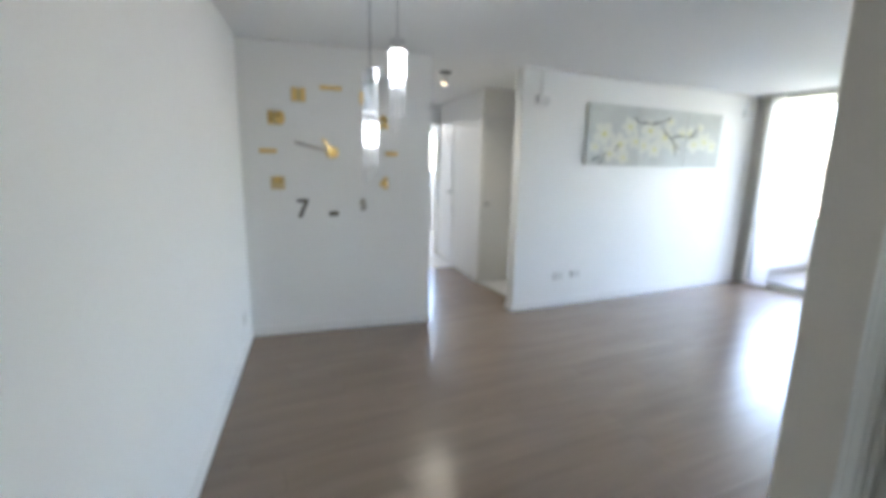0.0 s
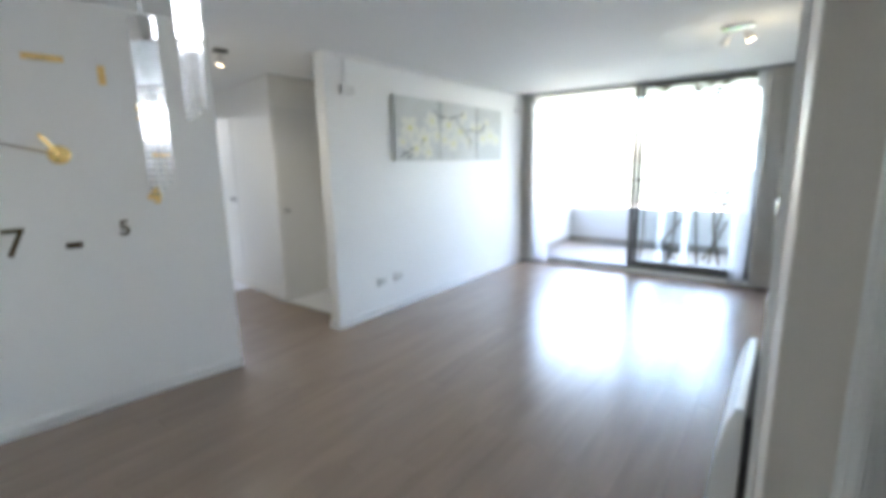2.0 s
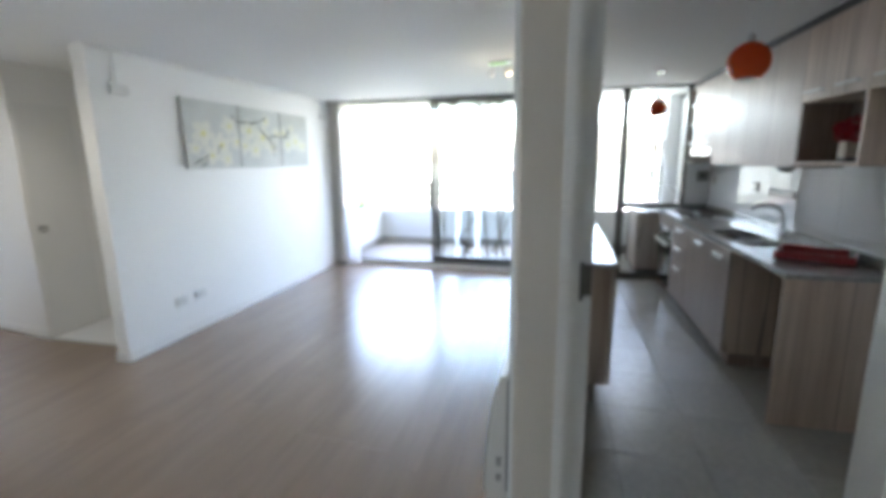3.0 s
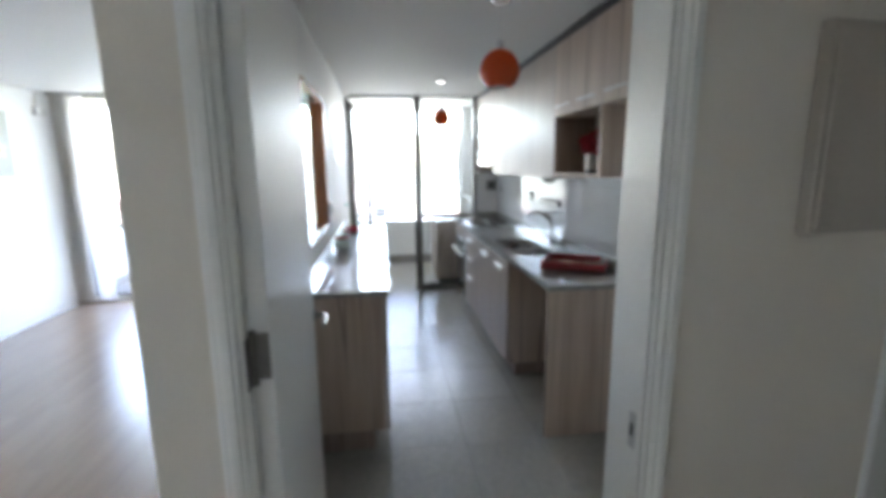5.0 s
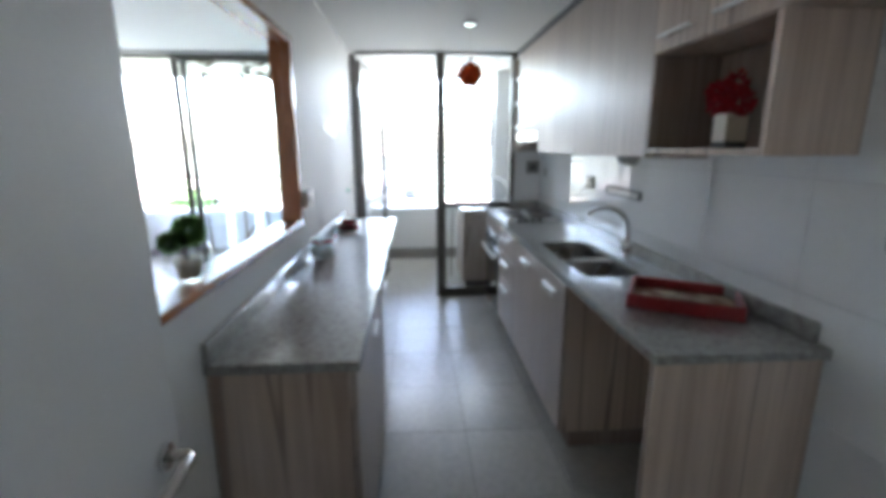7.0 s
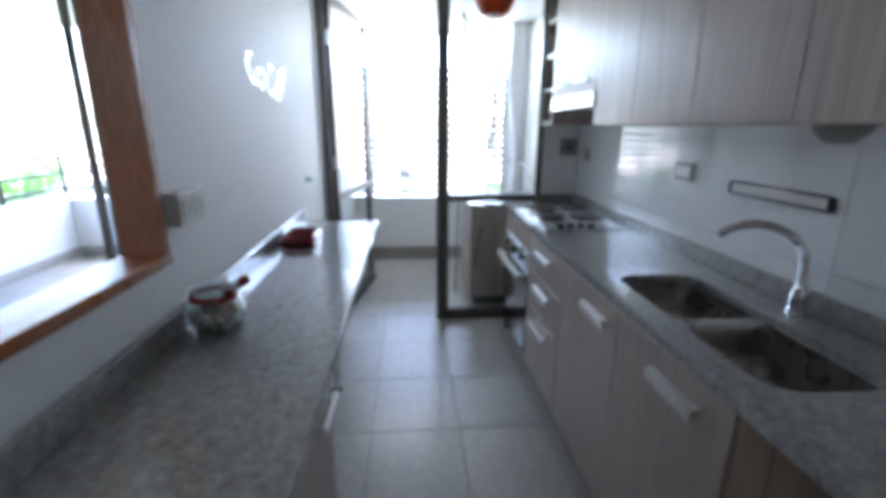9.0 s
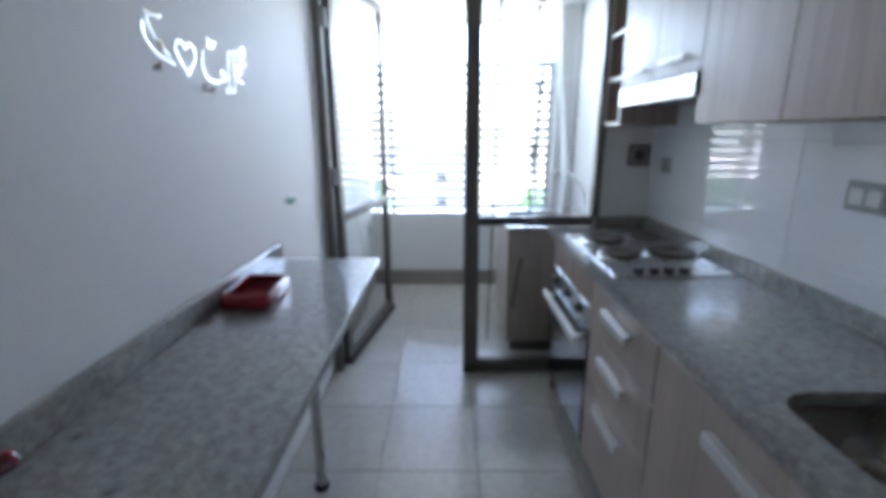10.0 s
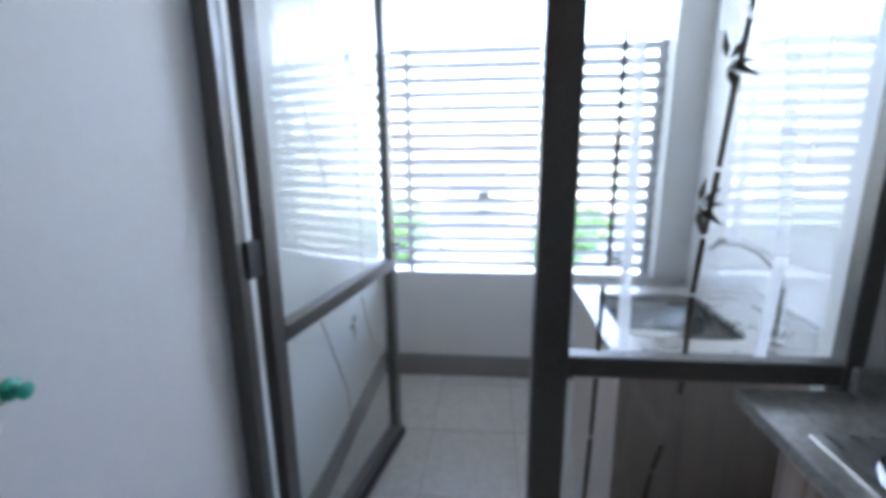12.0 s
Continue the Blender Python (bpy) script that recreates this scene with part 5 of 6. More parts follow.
decal(lw, [[(2.28, 0.17), (2.27, 0.6), (2.26, 1.0)], [(2.0, 0.17), (2.0, 0.6), (1.98, 1.1)], [(1.50, 0.17), (1.5, 0.6), (1.5, 1.2)]], lp, 0.07, STICKW, "frosted_stem")
decal(lw, [[(1.92, 1.1), (1.94, 1.45), (1.97, 1.8), (1.98, 2.2)], [(1.58, 1.16), (1.5, 1.5), (1.46, 1.85)], [(2.12, 1.02), (2.10, 1.5), (2.14, 2.2)], [(1.72, 1.16), (1.72, 1.6), (1.70, 2.15)], [(2.46, 0.88), (2.44, 1.3), (2.47, 1.9)]], lp, 0.018, STICKD)
decal(lw, [[(2.26, 1.0), (2.25, 1.6), (2.25, 2.2)], [(1.98, 1.1), (1.96, 1.6), (1.90, 2.2)], [(1.5, 1.2), (1.55, 1.7), (1.6, 2.2)]], lp, 0.05, STICKW, "frosted_stem")
leaves(lw, [(2.40, 2.21), (2.05, 2.22), (1.92, 2.22), (1.80, 2.22), (1.45, 2.22), (2.22, 0.3)], lp, STICKD, 0.18, 9)

# ---- white lettering on the kitchen wall ----
word = thing("wall_lettering", "silver mirrored curly lettering with a heart and beans", "wall decal", (4.65, YK1, 1.6))
flip = lambda x, z: Matrix.Translation((x, YK1 - 0.003, z)) @ Matrix(((1, 0, 0, 0), (0, 0, -1, 0), (0, 1, 0, 0), (0, 0, 0, 1)))


def stroke(name, points, r=0.0042, loops=6):
    """A smooth brush stroke laid on the wall through the given (x, z) places."""
    p = [Vector(q) for q in points]
    run = []
    for k in range(len(p) - 1):
        a, b, c, d = p[max(k - 1, 0)], p[k], p[k + 1], p[min(k + 2, len(p) - 1)]
        for n in range(loops):
            t = n / loops
            q = 0.5 * (2 * b + (c - a) * t + (2 * a - 5 * b + 4 * c - d) * t * t + (3 * b - a - 3 * c + d) * t ** 3)
            run.append((q.x, YK1 - 0.0015, q.y))
    run.append((p[-1].x, YK1 - 0.0015, p[-1].y))
    flat = Matrix.Translation((0, YK1, 0)) @ Matrix.Diagonal((1, 0.14, 1, 1)) @ Matrix.Translation((0, -YK1, 0))
    part(name, turned(tubed(run, 0.78 * r, 8), flat), SILVER, word, smooth=True)


heart = []
for k in range(25):
    t = 2 * math.pi * k / 24
    heart.append((4.552 + 0.0030 * 16 * math.sin(t) ** 3, 1.622 + 0.0029 * (13 * math.cos(t) - 5 * math.cos(2 * t) - 2 * math.cos(3 * t) - math.cos(4 * t))))
stroke("heart", heart, 0.0048, 2)
stroke("saucer", [(4.384, 1.675), (4.381, 1.648), (4.395, 1.628), (4.430, 1.607), (4.492, 1.593)], 0.0048)
stroke("cup_line", [(4.402, 1.69), (4.412, 1.66), (4.432, 1.634), (4.474, 1.612)], 0.0038)
stroke("cup_line", [(4.395, 1.70), (4.425, 1.695), (4.460, 1.700)], 0.0048)
stroke("letter", [(4.648, 1.652), (4.632, 1.625), (4.636, 1.592), (4.665, 1.574), (4.721, 1.573)], 0.0048)
stroke("letter", [(4.752, 1.612), (4.738, 1.595), (4.750, 1.578), (4.768, 1.592), (4.752, 1.612)])
stroke("letter", [(4.822, 1.676), (4.802, 1.668), (4.792, 1.62), (4.786, 1.57), (4.768, 1.545), (4.762, 1.562)])
stroke("letter", [(4.868, 1.684), (4.846, 1.672), (4.832, 1.62), (4.826, 1.57), (4.806, 1.548), (4.802, 1.566)])
stroke("letter", [(4.850, 1.612), (4.884, 1.622), (4.876, 1.640), (4.852, 1.622), (4.858, 1.594), (4.892, 1.588)])
stroke("letter", [(4.892, 1.668), (4.922, 1.682), (4.914, 1.704), (4.890, 1.684), (4.898, 1.652), (4.93, 1.65)])
for x, z in ((4.628, 1.554), (4.672, 1.548), (4.424, 1.580)):
    bean = turned(lathe(bmesh.new(), [(0, 0.005), (0.007, 0.004), (0.011, 0), (0, 0)], (0, 0, 0), 18), flip(x, z) @ Matrix.Rotation(0.6, 4, "Z") @ Matrix.Diagonal((1.35, 0.9, 1, 1)))
    part("bean", bean, PLASTIC, word, "mirrored coffee bean", smooth=True)
for x, z, r in ((4.441, 1.634, 0.010),):
    part("dot", turned(lathe(bmesh.new(), [(0, 0.002), (r, 0.002), (r, 0), (0, 0)], (0, 0, 0), 16), flip(x, z)), YELLOWDECAL, word, "yellow dot")
for pts in (((4.668, 1.690), (4.70, 1.682), (4.728, 1.686)), ((4.70, 1.682), (4.672, 1.668), (4.715, 1.672))):
    stroke("steam_line", pts, 0.004)

knob = thing("wall_hook", "small green plastic hook on the white wall", "hook", (5.225, YK1, 1.136))
part("knob", turned(lathe(bmesh.new(), [(0, 0), (0.016, 0), (0.016, 0.006), (0.007, 0.01), (0.008, 0.022), (0.013, 0.028), (0, 0.034)], (0, 0, 0), 20), flip(5.225, 1.136)), GREENPLASTIC, knob, smooth=True)
kr = thing("knife_rail", "white magnetic knife rail with black ends on the tiles", "knife rail", (3.94, YK0, 1.225))
part("backing", boxed(3.735, 4.135, YK0, YK0 + 0.011, 1.199, 1.249, bevel=0.002), DARKPLASTIC, kr, "black backing strip")
part("strip", boxed(3.737, 4.133, YK0 + 0.011, YK0 + 0.017, 1.208, 1.240, bevel=0.002), PLASTIC, kr)
for x in (3.722, 4.135):
    part("end_cap", boxed(x, x + 0.014, YK0, YK0 + 0.018, 1.202, 1.246, bevel=0.003), DARKPLASTIC, kr, "black end cap")
ul = thing("cabinet_lamp", "small round grey lamp under the wall cabinet", "lamp", (3.62, -0.66, 1.445))
part("bowl", lathe(bmesh.new(), [(0, -0.045), (0.03, -0.043), (0.055, -0.02), (0.065, 0), (0, 0)], (3.62, -0.66, 1.444), 28), GREYPLASTIC, ul, smooth=True)

# ---- things on the counters ----
tray = thing("serving_tray", "red lacquered serving tray with a printed linen base", "tray", (2.92, -0.58, CZ))
tm = Matrix.Translation((2.925, -0.585, CZ)) @ Matrix.Rotation(radians(-30), 4, "Z")
part("base", turned(boxed(-0.14, 0.14, -0.19, 0.19, 0.003, 0.012, bevel=0.002), tm), REDWOOD, tray)
part("lining", turned(boxed(-0.125, 0.125, -0.175, 0.175, 0.012, 0.0145), tm), CLOTH, tray, "beige printed linen")
for x0, x1, y0, y1 in ((-0.14, -0.126, -0.19, 0.19), (0.126, 0.14, -0.19, 0.19), (-0.126, 0.126, -0.19, -0.176), (-0.126, 0.126, 0.176, 0.19)):
    part("side", turned(boxed(x0, x1, y0, y1, 0.003, 0.056, bevel=0.003), tm), REDWOOD, tray)
DX, DYY = 0.04, 0.012
dish = thing("red_dish", "small glazed red rectangular dish with rounded corners", "dish", (4.53, 0.90, LZ))
bm = boxed(4.43 + DX, 4.625 + DX, 0.82 + DYY, 0.96 + DYY, LZ + 0.001, LZ + 0.05, bevel=0.018, segments=3)
bmesh.ops.delete(bm, geom=[f for f in bm.faces if f.calc_center_median().z > LZ + 0.047], context="FACES")
ds = part("bowl", bm, REDCERAMIC, dish, smooth=True)
sol = ds.modifiers.new("thickness", "SOLIDIFY")
sol.thickness, sol.offset = 0.008, 0
for x in (4.42 + DX, 4.623 + DX):
    part("handle", boxed(x, x + 0.012, 0.855 + DYY, 0.925 + DYY, LZ + 0.03, LZ + 0.045, bevel=0.004), REDCERAMIC, dish)
jar = thing("glass_jar", "clear glass jar of pebbles with a red cloth rim", "jar", (3.66, 0.915, LZ))
prof = [(0, 0.004), (0.05, 0.002), (0.071, 0.026), (0.074, 0.05), (0.065, 0.078), (0.052, 0.092), (0.056, 0.105), (0.062, 0.112)]
part("glass", lathe(bmesh.new(), prof + [(a * 0.94, b + 0.001) for a, b in prof[::-1]], (3.66, 0.915, LZ + 0.001), 36, close=False), THINGLASS, jar, "thick clear glass", smooth=True)
rnd = random.Random(5)
stones = bmesh.new()
for k in range(75):
    a, rr, z = rnd.uniform(0, 6.28), 0.056 * math.sqrt(rnd.random()), rnd.uniform(0.014, 0.066)
    s = rnd.uniform(0.009, 0.017)
    bmesh.ops.create_icosphere(stones, subdivisions=1, radius=1, matrix=Matrix.LocRotScale((3.66 + rr * math.cos(a), 0.915 + rr * math.sin(a), LZ + z), Euler((a, rr * 50, z * 40)), (s, s * 0.8, s * 0.6)))
tagged(part("pebble_fill", stones, PEBBLE, jar, "mixed pale pebbles", smooth=True), kind="stuff")
part("cloth_band", lathe(bmesh.new(), [(0.056, 0.084), (0.060, 0.087), (0.060, 0.097), (0.057, 0.101), (0.053, 0.096), (0.053, 0.089)], (3.66, 0.915, LZ), 32, close=False), REDCERAMIC, jar, "red cloth band", smooth=True)
part("cloth_bow", turned(boxed(-0.038, 0.038, -0.010, 0.010, -0.012, 0.012, bevel=0.005), Matrix.Translation((3.712, 0.878, LZ + 0.098)) @ Euler((0, radians(-20), radians(-50))).to_matrix().to_4x4()), REDCERAMIC, jar, "red cloth bow")
part("lid", lathe(bmesh.new(), [(0, 0.122), (0.03, 0.120), (0.057, 0.115), (0.057, 0.112), (0, 0.117)], (3.66, 0.915, LZ), 32), THINGLASS, jar, "clear glass lid", smooth=True)


def leaf_cluster(bm, centre, radius, count, size, seed):
    """Many small leaves turned every way round a centre, with an uneven outline."""
    r = random.Random(seed)
    for k in range(count):
        d = Vector((r.gauss(0, 1), r.gauss(0, 1), r.gauss(0, 1))).normalized()
        p = Vector(centre) + d * radius * (0.55 + 0.5 * r.random())
        u = Vector((r.gauss(0, 1), r.gauss(0, 1), r.gauss(0, 1))).cross(d).normalized()
        w = d.cross(u)
        s = size * r.uniform(0.6, 1.2)
        bm.faces.new([bm.verts.new(q) for q in (p, p + (u * 0.35 + d * 0.5) * s, p + (d * 0.9 + w * 0.5) * s, p + (w * 0.35 + d * 0.2 - u * 0.2) * s)])
    return bm


PX, PY, PZ = 2.58, 1.055, HZ0 + 0.026
plant = thing("potted_plant", "small green topiary in a pale pot inside a glass bowl", "plant", (PX, PY, PZ))
prof = [(0, 0.003), (0.032, 0.001), (0.054, 0.016), (0.067, 0.044), (0.068, 0.062), (0.060, 0.090), (0.054, 0.098)]
part("glass_bowl", lathe(bmesh.new(), prof + [(a * 0.955, b + 0.001) for a, b in prof[::-1]], (PX, PY, PZ), 40, close=False), THINGLASS, plant, "round clear glass bowl", smooth=True)
pot = part("pot", lathe(bmesh.new(), [(0, 0), (0.028, 0), (0.037, 0.058), (0.033, 0.058), (0.03, 0.05), (0, 0.05)], (PX, PY, PZ + 0.008), 28), CREAM, plant, "pale ceramic pot", smooth=True)
part("stem", tubed([(PX, PY, PZ + 0.055), (PX - 0.006, PY + 0.002, PZ + 0.09), (PX + 0.002, PY - 0.004, PZ + 0.13)], 0.006), BRANCH, plant)
part("stem", tubed([(PX - 0.004, PY, PZ + 0.07), (PX - 0.036, PY + 0.02, PZ + 0.105)], 0.004), BRANCH, plant)
crown = leaf_cluster(bmesh.new(), (PX + 0.012, PY - 0.006, PZ + 0.136), 0.040, 1900, 0.0095, 1)
part("crown", leaf_cluster(crown, (PX + 0.012, PY - 0.006, PZ + 0.136), 0.026, 700, 0.009, 7), LEAF, plant, "dense ball of small green leaves")
part("crown", leaf_cluster(leaf_cluster(bmesh.new(), (PX - 0.036, PY + 0.024, PZ + 0.112), 0.026, 1000, 0.009, 2), (PX - 0.036, PY + 0.024, PZ + 0.112), 0.015, 300, 0.009, 8), LEAF, plant, "small dense ball of dark leaves")

VX, VY, VZ = 2.865, -0.64, 1.483
vase = thing("flower_vase", "red artificial flowers in a square cream vase", "vase", (VX, VY, VZ))
part("vase", boxed(VX - 0.038, VX + 0.038, VY - 0.038, VY + 0.038, VZ + 0.022, VZ + 0.115, bevel=0.004), CREAM, vase, "square cream vase")
part("foot", boxed(VX - 0.038, VX + 0.038, VY - 0.038, VY + 0.038, VZ, VZ + 0.022, bevel=0.002), DARKPLASTIC, vase, "dark base")
for k, (dx, dy, dz, r) in enumerate(((0.0, 0.0, 0.16, 0.045), (0.045, 0.02, 0.155, 0.038), (-0.05, 0.0, 0.15, 0.038), (0.01, -0.01, 0.225, 0.042), (0.03, 0.035, 0.20, 0.03), (-0.02, 0.03, 0.19, 0.034))):
    part("flower", leaf_cluster(bmesh.new(), (VX + 0.85 * dx, VY + dy, VZ + 0.03 + 0.8 * dz), 0.82 * r, 130, 0.022, 20 + k), REDFLOWER, vase, "ruffled red flower head")

# ---- wall heater in the living room ----
heat = thing("panel_heater", "white slim electric panel heater by the living room wall", "heater", (1.75, 1.16, 0))
bm = bmesh.new()
prof = [(1.125, 0.10), (1.19, 0.085), (1.216, 0.12), (1.212, 0.26), (1.198, 0.44), (1.172, 0.60), (1.15, 0.655), (1.125, 0.66)]
ra = [bm.verts.new((1.48, y, z)) for y, z in prof]
rb = [bm.verts.new((2.18, y, z)) for y, z in prof]
for k in range(len(prof)):
    j = (k + 1) % len(prof)
    bm.faces.new((ra[k], ra[j], rb[j], rb[k]))
bm.faces.new(ra[::-1]), bm.faces.new(rb)
bmesh.ops.recalc_face_normals(bm, faces=bm.faces)
part("casing", bm, PLASTIC, heat)
# dark gap between casing and wall, its shade drawn as a plate
part("back_plate", boxed(1.49, 2.13, 1.102, 1.124, 0.12, 0.63, bevel=0.003), DARKPLASTIC, heat, "dark plate drawn for the gap behind the heater")
part("switch", boxed(1.472, 1.481, 1.145, 1.165, 0.25, 0.29, bevel=0.002), GREYPLASTIC, heat, "grey side switch")
part("switch", boxed(1.472, 1.481, 1.145, 1.165, 0.18, 0.21, bevel=0.002), GREYPLASTIC, heat, "grey side switch")
for x in (1.55, 2.05):
    part("foot", boxed(x - 0.02, x + 0.02, 1.11, 1.215, 0.0, 0.10, bevel=0.004), PLASTIC, heat)
plate("wall_socket", "white socket with a plug on the living room wall", "socket", (2.95, YL0, 0.62), (-1, 0, 0), (0, 1, 0), 0.12, 0.08, 1)

# ---- corridor doors ----
def corridor_door(name, label, bm, loc, knob_m):
    d = thing(name, label, "door", loc, kind="structure")
    part("leaf", bm, DOORPAINT, d)
    k = lathe(bmesh.new(), [(0, 0), (0.025, 0), (0.025, 0.006), (0.012, 0.012), (0.012, 0.035), (0.024, 0.045), (0.02, 0.06), (0, 0.062)], (0, 0, 0), 20)
    part("door_knob", turned(k, knob_m), STEEL, d, "round steel knob", smooth=True)


corridor_door("door_3", "closed white flush corridor door with round knob", skewed(boxed(2.614, 2.619, 6.33, 7.06, 0.005, 2.03, bevel=0.001)), (2.79, 6.5, 0),
              Matrix.Translation((2.770, 6.40, 1.06)) @ Matrix.Rotation(radians(-90), 4, "Y"))
corridor_door("door_4", "closed narrow white lobby door with round knob", boxed(2.65, 3.12, 5.282, 5.289, 0.03, 2.03, bevel=0.001), (2.9, 5.285, 0),
              Matrix.Translation((2.70, 5.282, 0.98)) @ Matrix.Rotation(radians(90), 4, "X"))

# ---- beyond the balcony ----
GROUNDZ = -9.0
bm = bmesh.new()
bmesh.ops.create_grid(bm, x_segments=1, y_segments=1, size=1500, matrix=Matrix.Translation((0, 0, GROUNDZ)))
GROUNDMAT = material("planted_ground", (0.075, 0.085, 0.05), 0.95, spread=0.35, scale=0.05, grain=0.6, bump=0.0, color2=(0.13, 0.13, 0.095))
structure("ground", bm, GROUNDMAT, "grass and pale paths around the building", "ground")
ROOF = material("weathered_tile_roof", (0.25, 0.19, 0.16), 0.8, spread=0.2, scale=1.5, grain=12)
HOUSE = material("house_render", (0.40, 0.375, 0.335), 0.85, spread=0.08, scale=0.8, grain=8)
BARK = material("bark", (0.10, 0.075, 0.055), 0.9, spread=0.3, scale=6, grain=40)
rnd = random.Random(21)
for k, (x, y, w, d, h) in enumerate(((48, 10, 11, 9, 5.2), (52, 26, 12, 10, 5.6), (46, -8, 10, 9, 4.8), (60, -24, 13, 10, 5.4), (72, 4, 16, 12, 9.0), (66, 40, 14, 11, 6.0))):
    hs = thing("house", "distant pale rendered house with a weathered brown hip roof", "house", (x, y, GROUNDZ), group="distant houses")
    z = GROUNDZ
    wall_ob = part("wall", boxed(x - w / 2, x + w / 2, y - d / 2, y + d / 2, z, z + h), HOUSE, hs)
    bm = bmesh.new()
    e = 0.5
    b4 = [bm.verts.new((x + sx * (w / 2 + e), y + sy * (d / 2 + e), z + h)) for sx, sy in ((-1, -1), (1, -1), (1, 1), (-1, 1))]
    r2 = [bm.verts.new((x - w / 6, y, z + h + 2.0)), bm.verts.new((x + w / 6, y, z + h + 2.0))]
    bm.faces.new(b4[::-1]), bm.faces.new((b4[0], b4[1], r2[1], r2[0])), bm.faces.new((b4[1], b4[2], r2[1])), bm.faces.new((b4[2], b4[3], r2[0], r2[1])), bm.faces.new((b4[3], b4[0], r2[0]))
    part("roof", bm, ROOF, hs, "weathered brown hip roof")
    for fl_k in range(2 if h > 5 else 1):
        for yy in (-d / 4, d / 4):
            part("window", boxed(x - w / 2 - 0.06, x - w / 2 + 0.02, y + yy - 0.7, y + yy + 0.7, z + 1.0 + 2.6 * fl_k, z + 2.2 + 2.6 * fl_k), BLACKGLASS, hs)
for k, (x, y, h) in enumerate(((30, 6, 7.5), (34, -5, 6.5), (36, 18, 8.0), (28, -14, 7.0), (40, 30, 8.5))):
    t = thing("tree", "leafy green street tree below the balcony", "tree", (x, y, GROUNDZ), group="street trees")
    part("trunk", turned(lathe(bmesh.new(), [(0.22, 0), (0.16, h * 0.3), (0.10, h * 0.55), (0.02, h * 0.8)], (0, 0, 0), 10), Matrix.Translation((x, y, GROUNDZ))), BARK, t)
    limbs = bmesh.new()
    crown = bmesh.new()
    for j in range(7):
        a, zz = j * 0.9, h * (0.35 + 0.06 * j)
        tip = Vector((x + 1.7 * math.cos(a) * (1 - 0.06 * j), y + 1.7 * math.sin(a) * (1 - 0.06 * j), GROUNDZ + zz + 1.0))
        tube(limbs, [(x, y, GROUNDZ + zz), tip], 0.05, 6)
        leaf_cluster(crown, tip, 0.95 + 0.3 * rnd.random(), 380, 0.34, 40 + k * 9 + j)
    part("limbs", limbs, BARK, t)
    part("crown", crown, LEAF, t, "uneven green leaf crown")

# ---- floors, tiles and planks ----
def pieces(parent, name, mat, cells, z0, z1, bevel=0.0015):
    """Flat pieces as objects of their own; alike sizes share one mesh."""
    meshes = {}
    for x0, x1, y0, y1 in cells:
        key = (round(x1 - x0, 4), round(y1 - y0, 4))
        if key not in meshes:
            w, d, b = key[0] / 2, key[1] / 2, bevel
            bm = bmesh.new()
            rings = [[bm.verts.new((sx * (w - i), sy * (d - i), z)) for sx, sy in ((-1, -1), (1, -1), (1, 1), (-1, 1))] for i, z in ((0, z0), (0, z1 - b), (b, z1))]
            for lo, hi in zip(rings, rings[1:]):
                for k in range(4):
                    bm.faces.new((lo[k], lo[(k + 1) % 4], hi[(k + 1) % 4], hi[k]))
            bm.faces.new(rings[-1])
            mesh = bpy.data.meshes.new(name)
            bm.to_mesh(mesh)
            bm.free()
            mesh.materials.append(mat)
            meshes[key] = mesh
        ob = new(name, meshes[key])
        ob.location = ((x0 + x1) / 2, (y0 + y1) / 2, 0)
        ob.parent = parent


fl = structure("floor", boxed(-1.0, 6.0, -1.3, 4.45, -0.15, -0.010), GROUT, "brown laminate floor in long planks", "floor")
rnd = random.Random(4)
cells, W, L = [], 0.192, 1.29
y = -1.3
while y < 4.42:
    x = -1.0 - rnd.random() * L
    while x < 5.98:
        a, b = max(x, -1.0), min(x + L, 5.98)
        kitchen = y + W / 2 < 1.05
        if kitchen:
            b = min(b, XD + 0.06)
        if b - a > 0.05:
            cells.append((round(a + 0.0005, 4), round(b - 0.0005, 4), round(y + 0.0005, 4), round(y + W - 0.0005, 4)))
        x += L
    y += W
pieces(fl, "plank", LAMINATE, cells, -0.010, 0.0, 0.0004)
fc = structure("floor_corridor", boxed(1.37, 2.95, 4.45, 7.22, -0.15, -0.010), GROUT, "brown laminate corridor floor", "floor")
cells = []
for k in range(9):
    y0 = 4.461 + 0.192 * k
    cells += [(1.49, 2.05, y0, y0 + 0.191), (2.051, 2.62 if y0 < 5.41 else 2.9, y0, y0 + 0.191)]
pieces(fc, "plank", LAMINATE, cells, -0.010, 0.0, 0.0004)
structure("floor_corridor_tile", boxed(1.49, 2.94, 6.19, 7.22, -0.009, -0.002), WTILE, "pale tiled end of the corridor floor", "floor")
lob = structure("floor_lobby", boxed(2.62, 3.72, 4.26, 5.41, -0.15, 0.001), WTILE, "white tiled floor of the small lobby", "floor")
structure("threshold_lobby", boxed(2.60, 2.625, 4.26, 5.29, 0.0, 0.006, bevel=0.002), SKIRT, "thin dark threshold of the small lobby", "threshold")
far = structure("floor_far_room", boxed(0.6, 4.0, 7.22, 9.5, -0.15, 0.0), WTILE, "pale floor of the far room", "floor")
fk = structure("floor_kitchen", boxed(XD + 0.06, XT, YK0 - 0.1, YK1, -0.15, -0.006), TGROUT, "grey ceramic kitchen floor tiles with dark joints", "floor")
TX, TY, TG = 0.475, 0.428, 0.002
cells = []
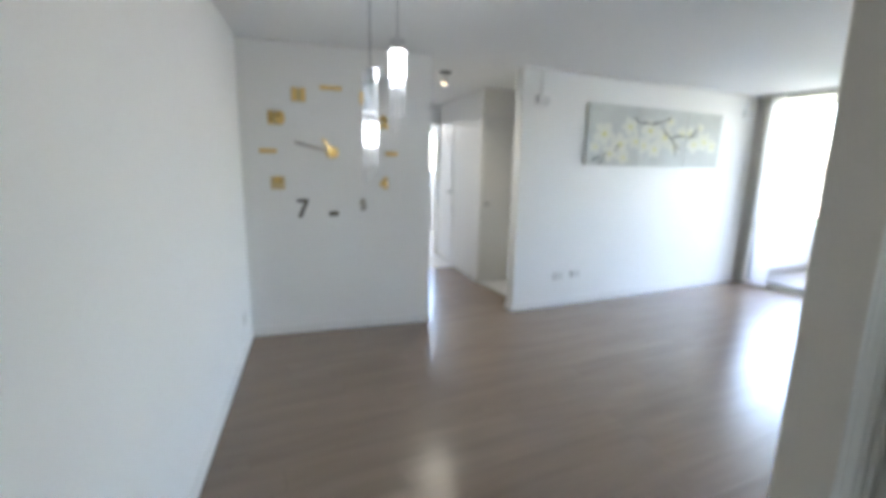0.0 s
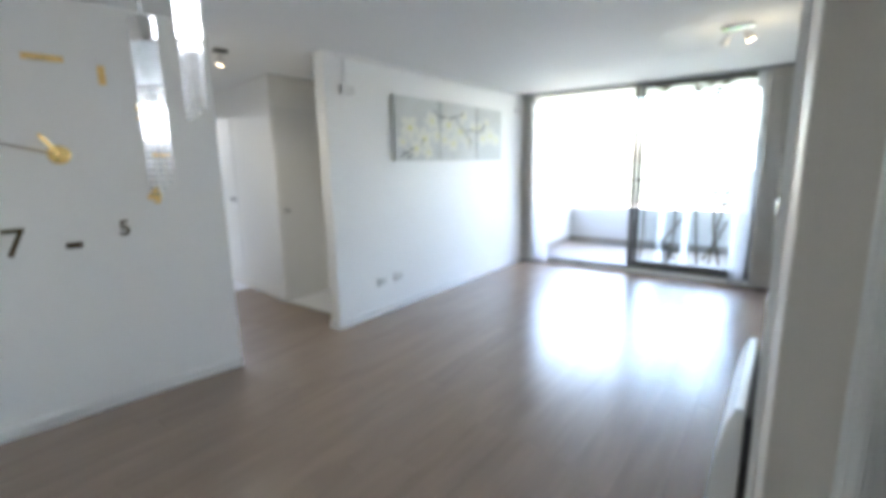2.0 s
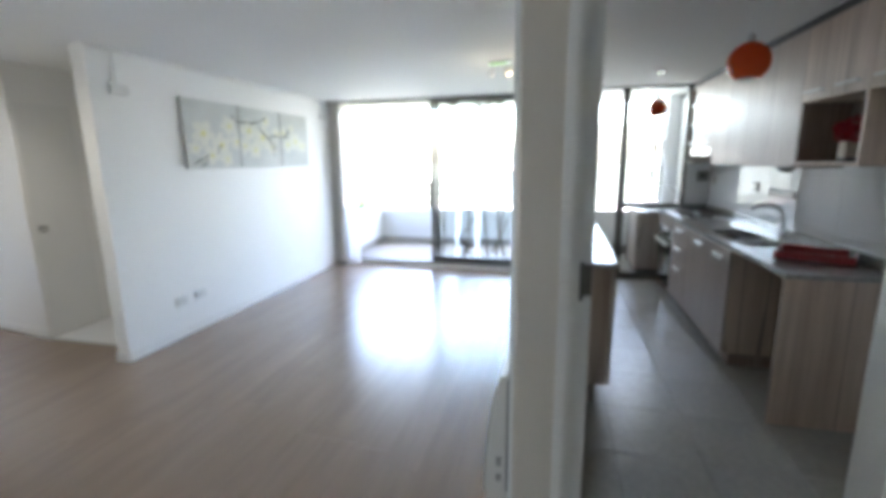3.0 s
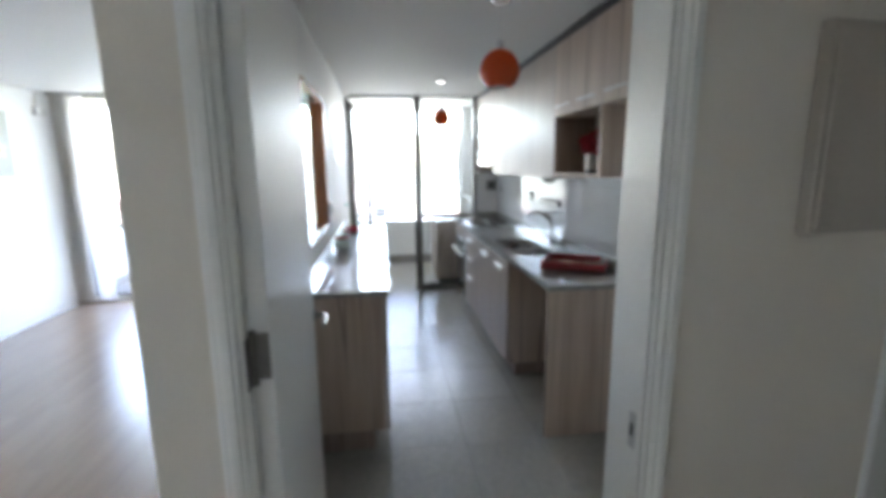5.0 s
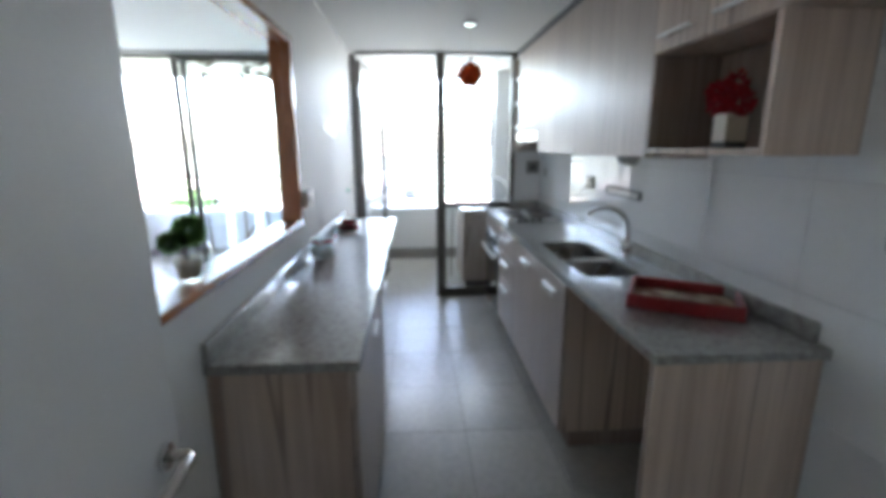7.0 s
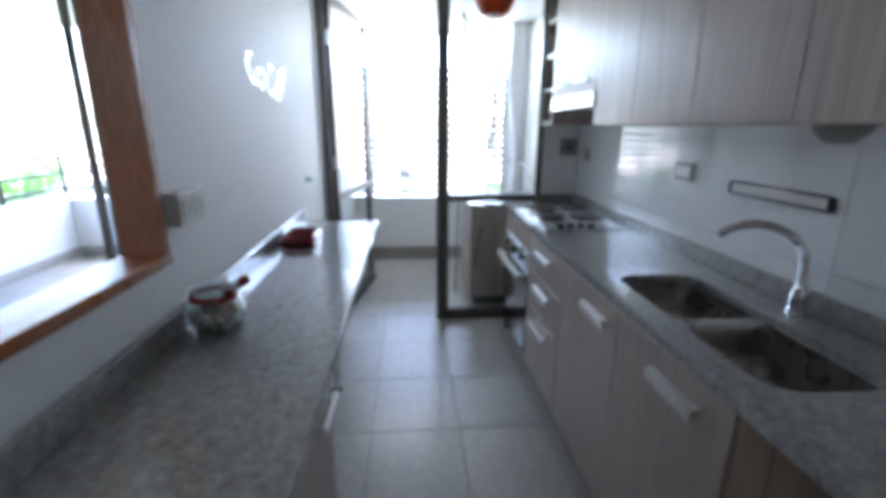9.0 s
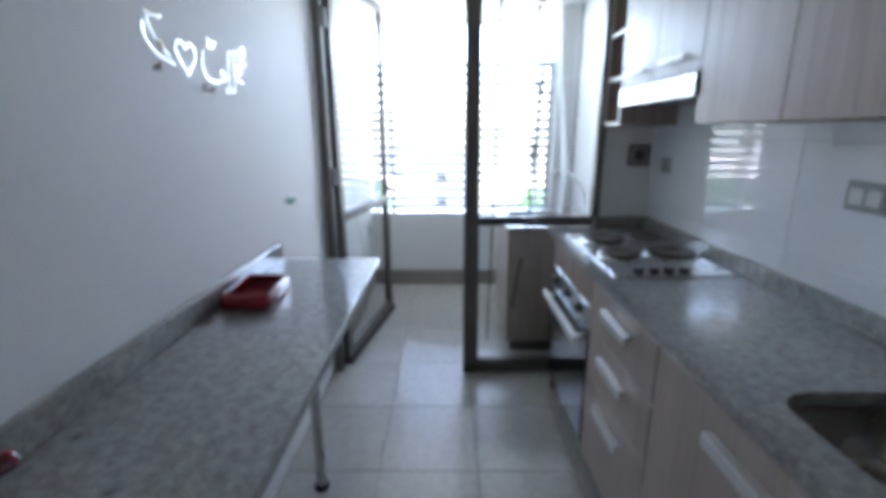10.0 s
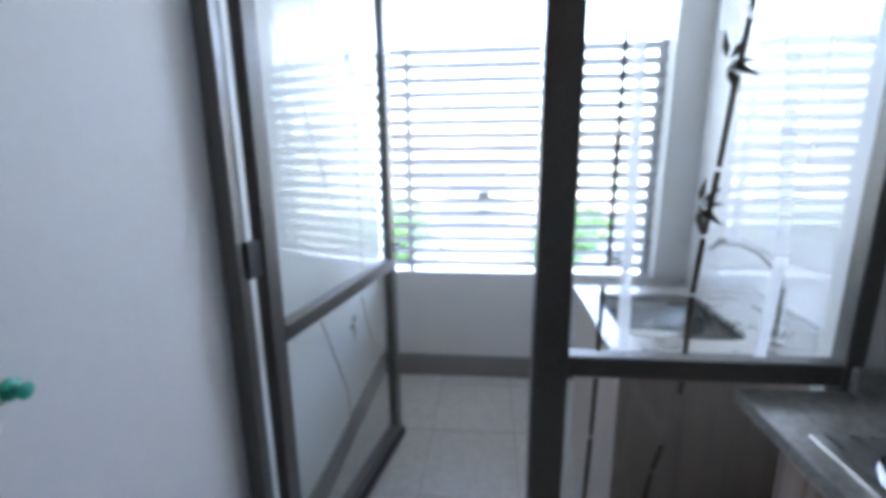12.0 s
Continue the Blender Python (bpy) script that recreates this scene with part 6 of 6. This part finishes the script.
for i in range(-7, 7):
    for j in range(-4, 2):
        x0, x1 = 4.435 + i * TX, 4.435 + (i + 1) * TX
        y0, y1 = 0.612 + (j - 0) * TY - 0.0, 0.612 + (j + 1) * TY
        x0, x1, y0, y1 = max(x0, XD + 0.06), min(x1, XT), max(y0, YK0), min(y1, YK1)
        if x1 - x0 > 0.02 and y1 - y0 > 0.02:
            cells.append((x0 + TG, x1 - TG, y0 + TG, y1 - TG))
pieces(fk, "tile", FTILE, cells, -0.006, 0.0, 0.0012)
fb = structure("floor_balcony", boxed(XW + 0.06, XB, YL0, 4.12, -0.15, 0.012), TGROUT, "pale grey balcony floor tiles", "floor")
cells = [(6.06 + 0.42 * i + 0.002, min(6.06 + 0.42 * (i + 1), XB - 0.012) - 0.002, 1.10 + 0.431 * j + 0.002, 1.10 + 0.431 * (j + 1) - 0.002) for i in range(4) for j in range(7)]
pieces(fb, "tile", BTILE, cells, 0.012, 0.018, 0.0012)
# white glazed wall tiles on the worktop side
wt = thing("wall_tiling", "large glossy white wall tiles with thin grey joints", "wall tiles", (3.5, YK0, 0), kind="structure")


def wall_tile(x0, x1, z0, z1, y):
    key = (round(x1 - x0, 4), round(z1 - z0, 4))
    if key not in wall_tile.made:
        mesh_bm = boxed(-key[0] / 2, key[0] / 2, -0.006, 0.006, -key[1] / 2, key[1] / 2, bevel=0.0014)
        mesh = bpy.data.meshes.new("tile")
        mesh_bm.to_mesh(mesh)
        mesh_bm.free()
        mesh.materials.append(WTILE)
        wall_tile.made[key] = mesh
    ob = new("tile", wall_tile.made[key])
    ob.location = ((x0 + x1) / 2, y, (z0 + z1) / 2)
    ob.parent = wt
    ob.matrix_parent_inverse = Matrix.Translation((-3.5, -YK0, 0))


wall_tile.made = {}
WX, WZ = 0.51, 0.36
for i in range(-6, 7):
    for j in range(-3, 4):
        x0, x1, z0, z1 = 4.20 + i * WX, 4.20 + (i + 1) * WX, 1.03 + j * WZ, 1.03 + (j + 1) * WZ
        x0, x1, z0, z1 = max(x0, XK), min(x1, XT - 0.09), max(z0, 0), min(z1, H)
        if x1 - x0 > 0.02 and z1 - z0 > 0.02:
            wall_tile(x0 + 0.0007, x1 - 0.0007, z0 + 0.0007, z1 - 0.0007, YK0 - 0.006)
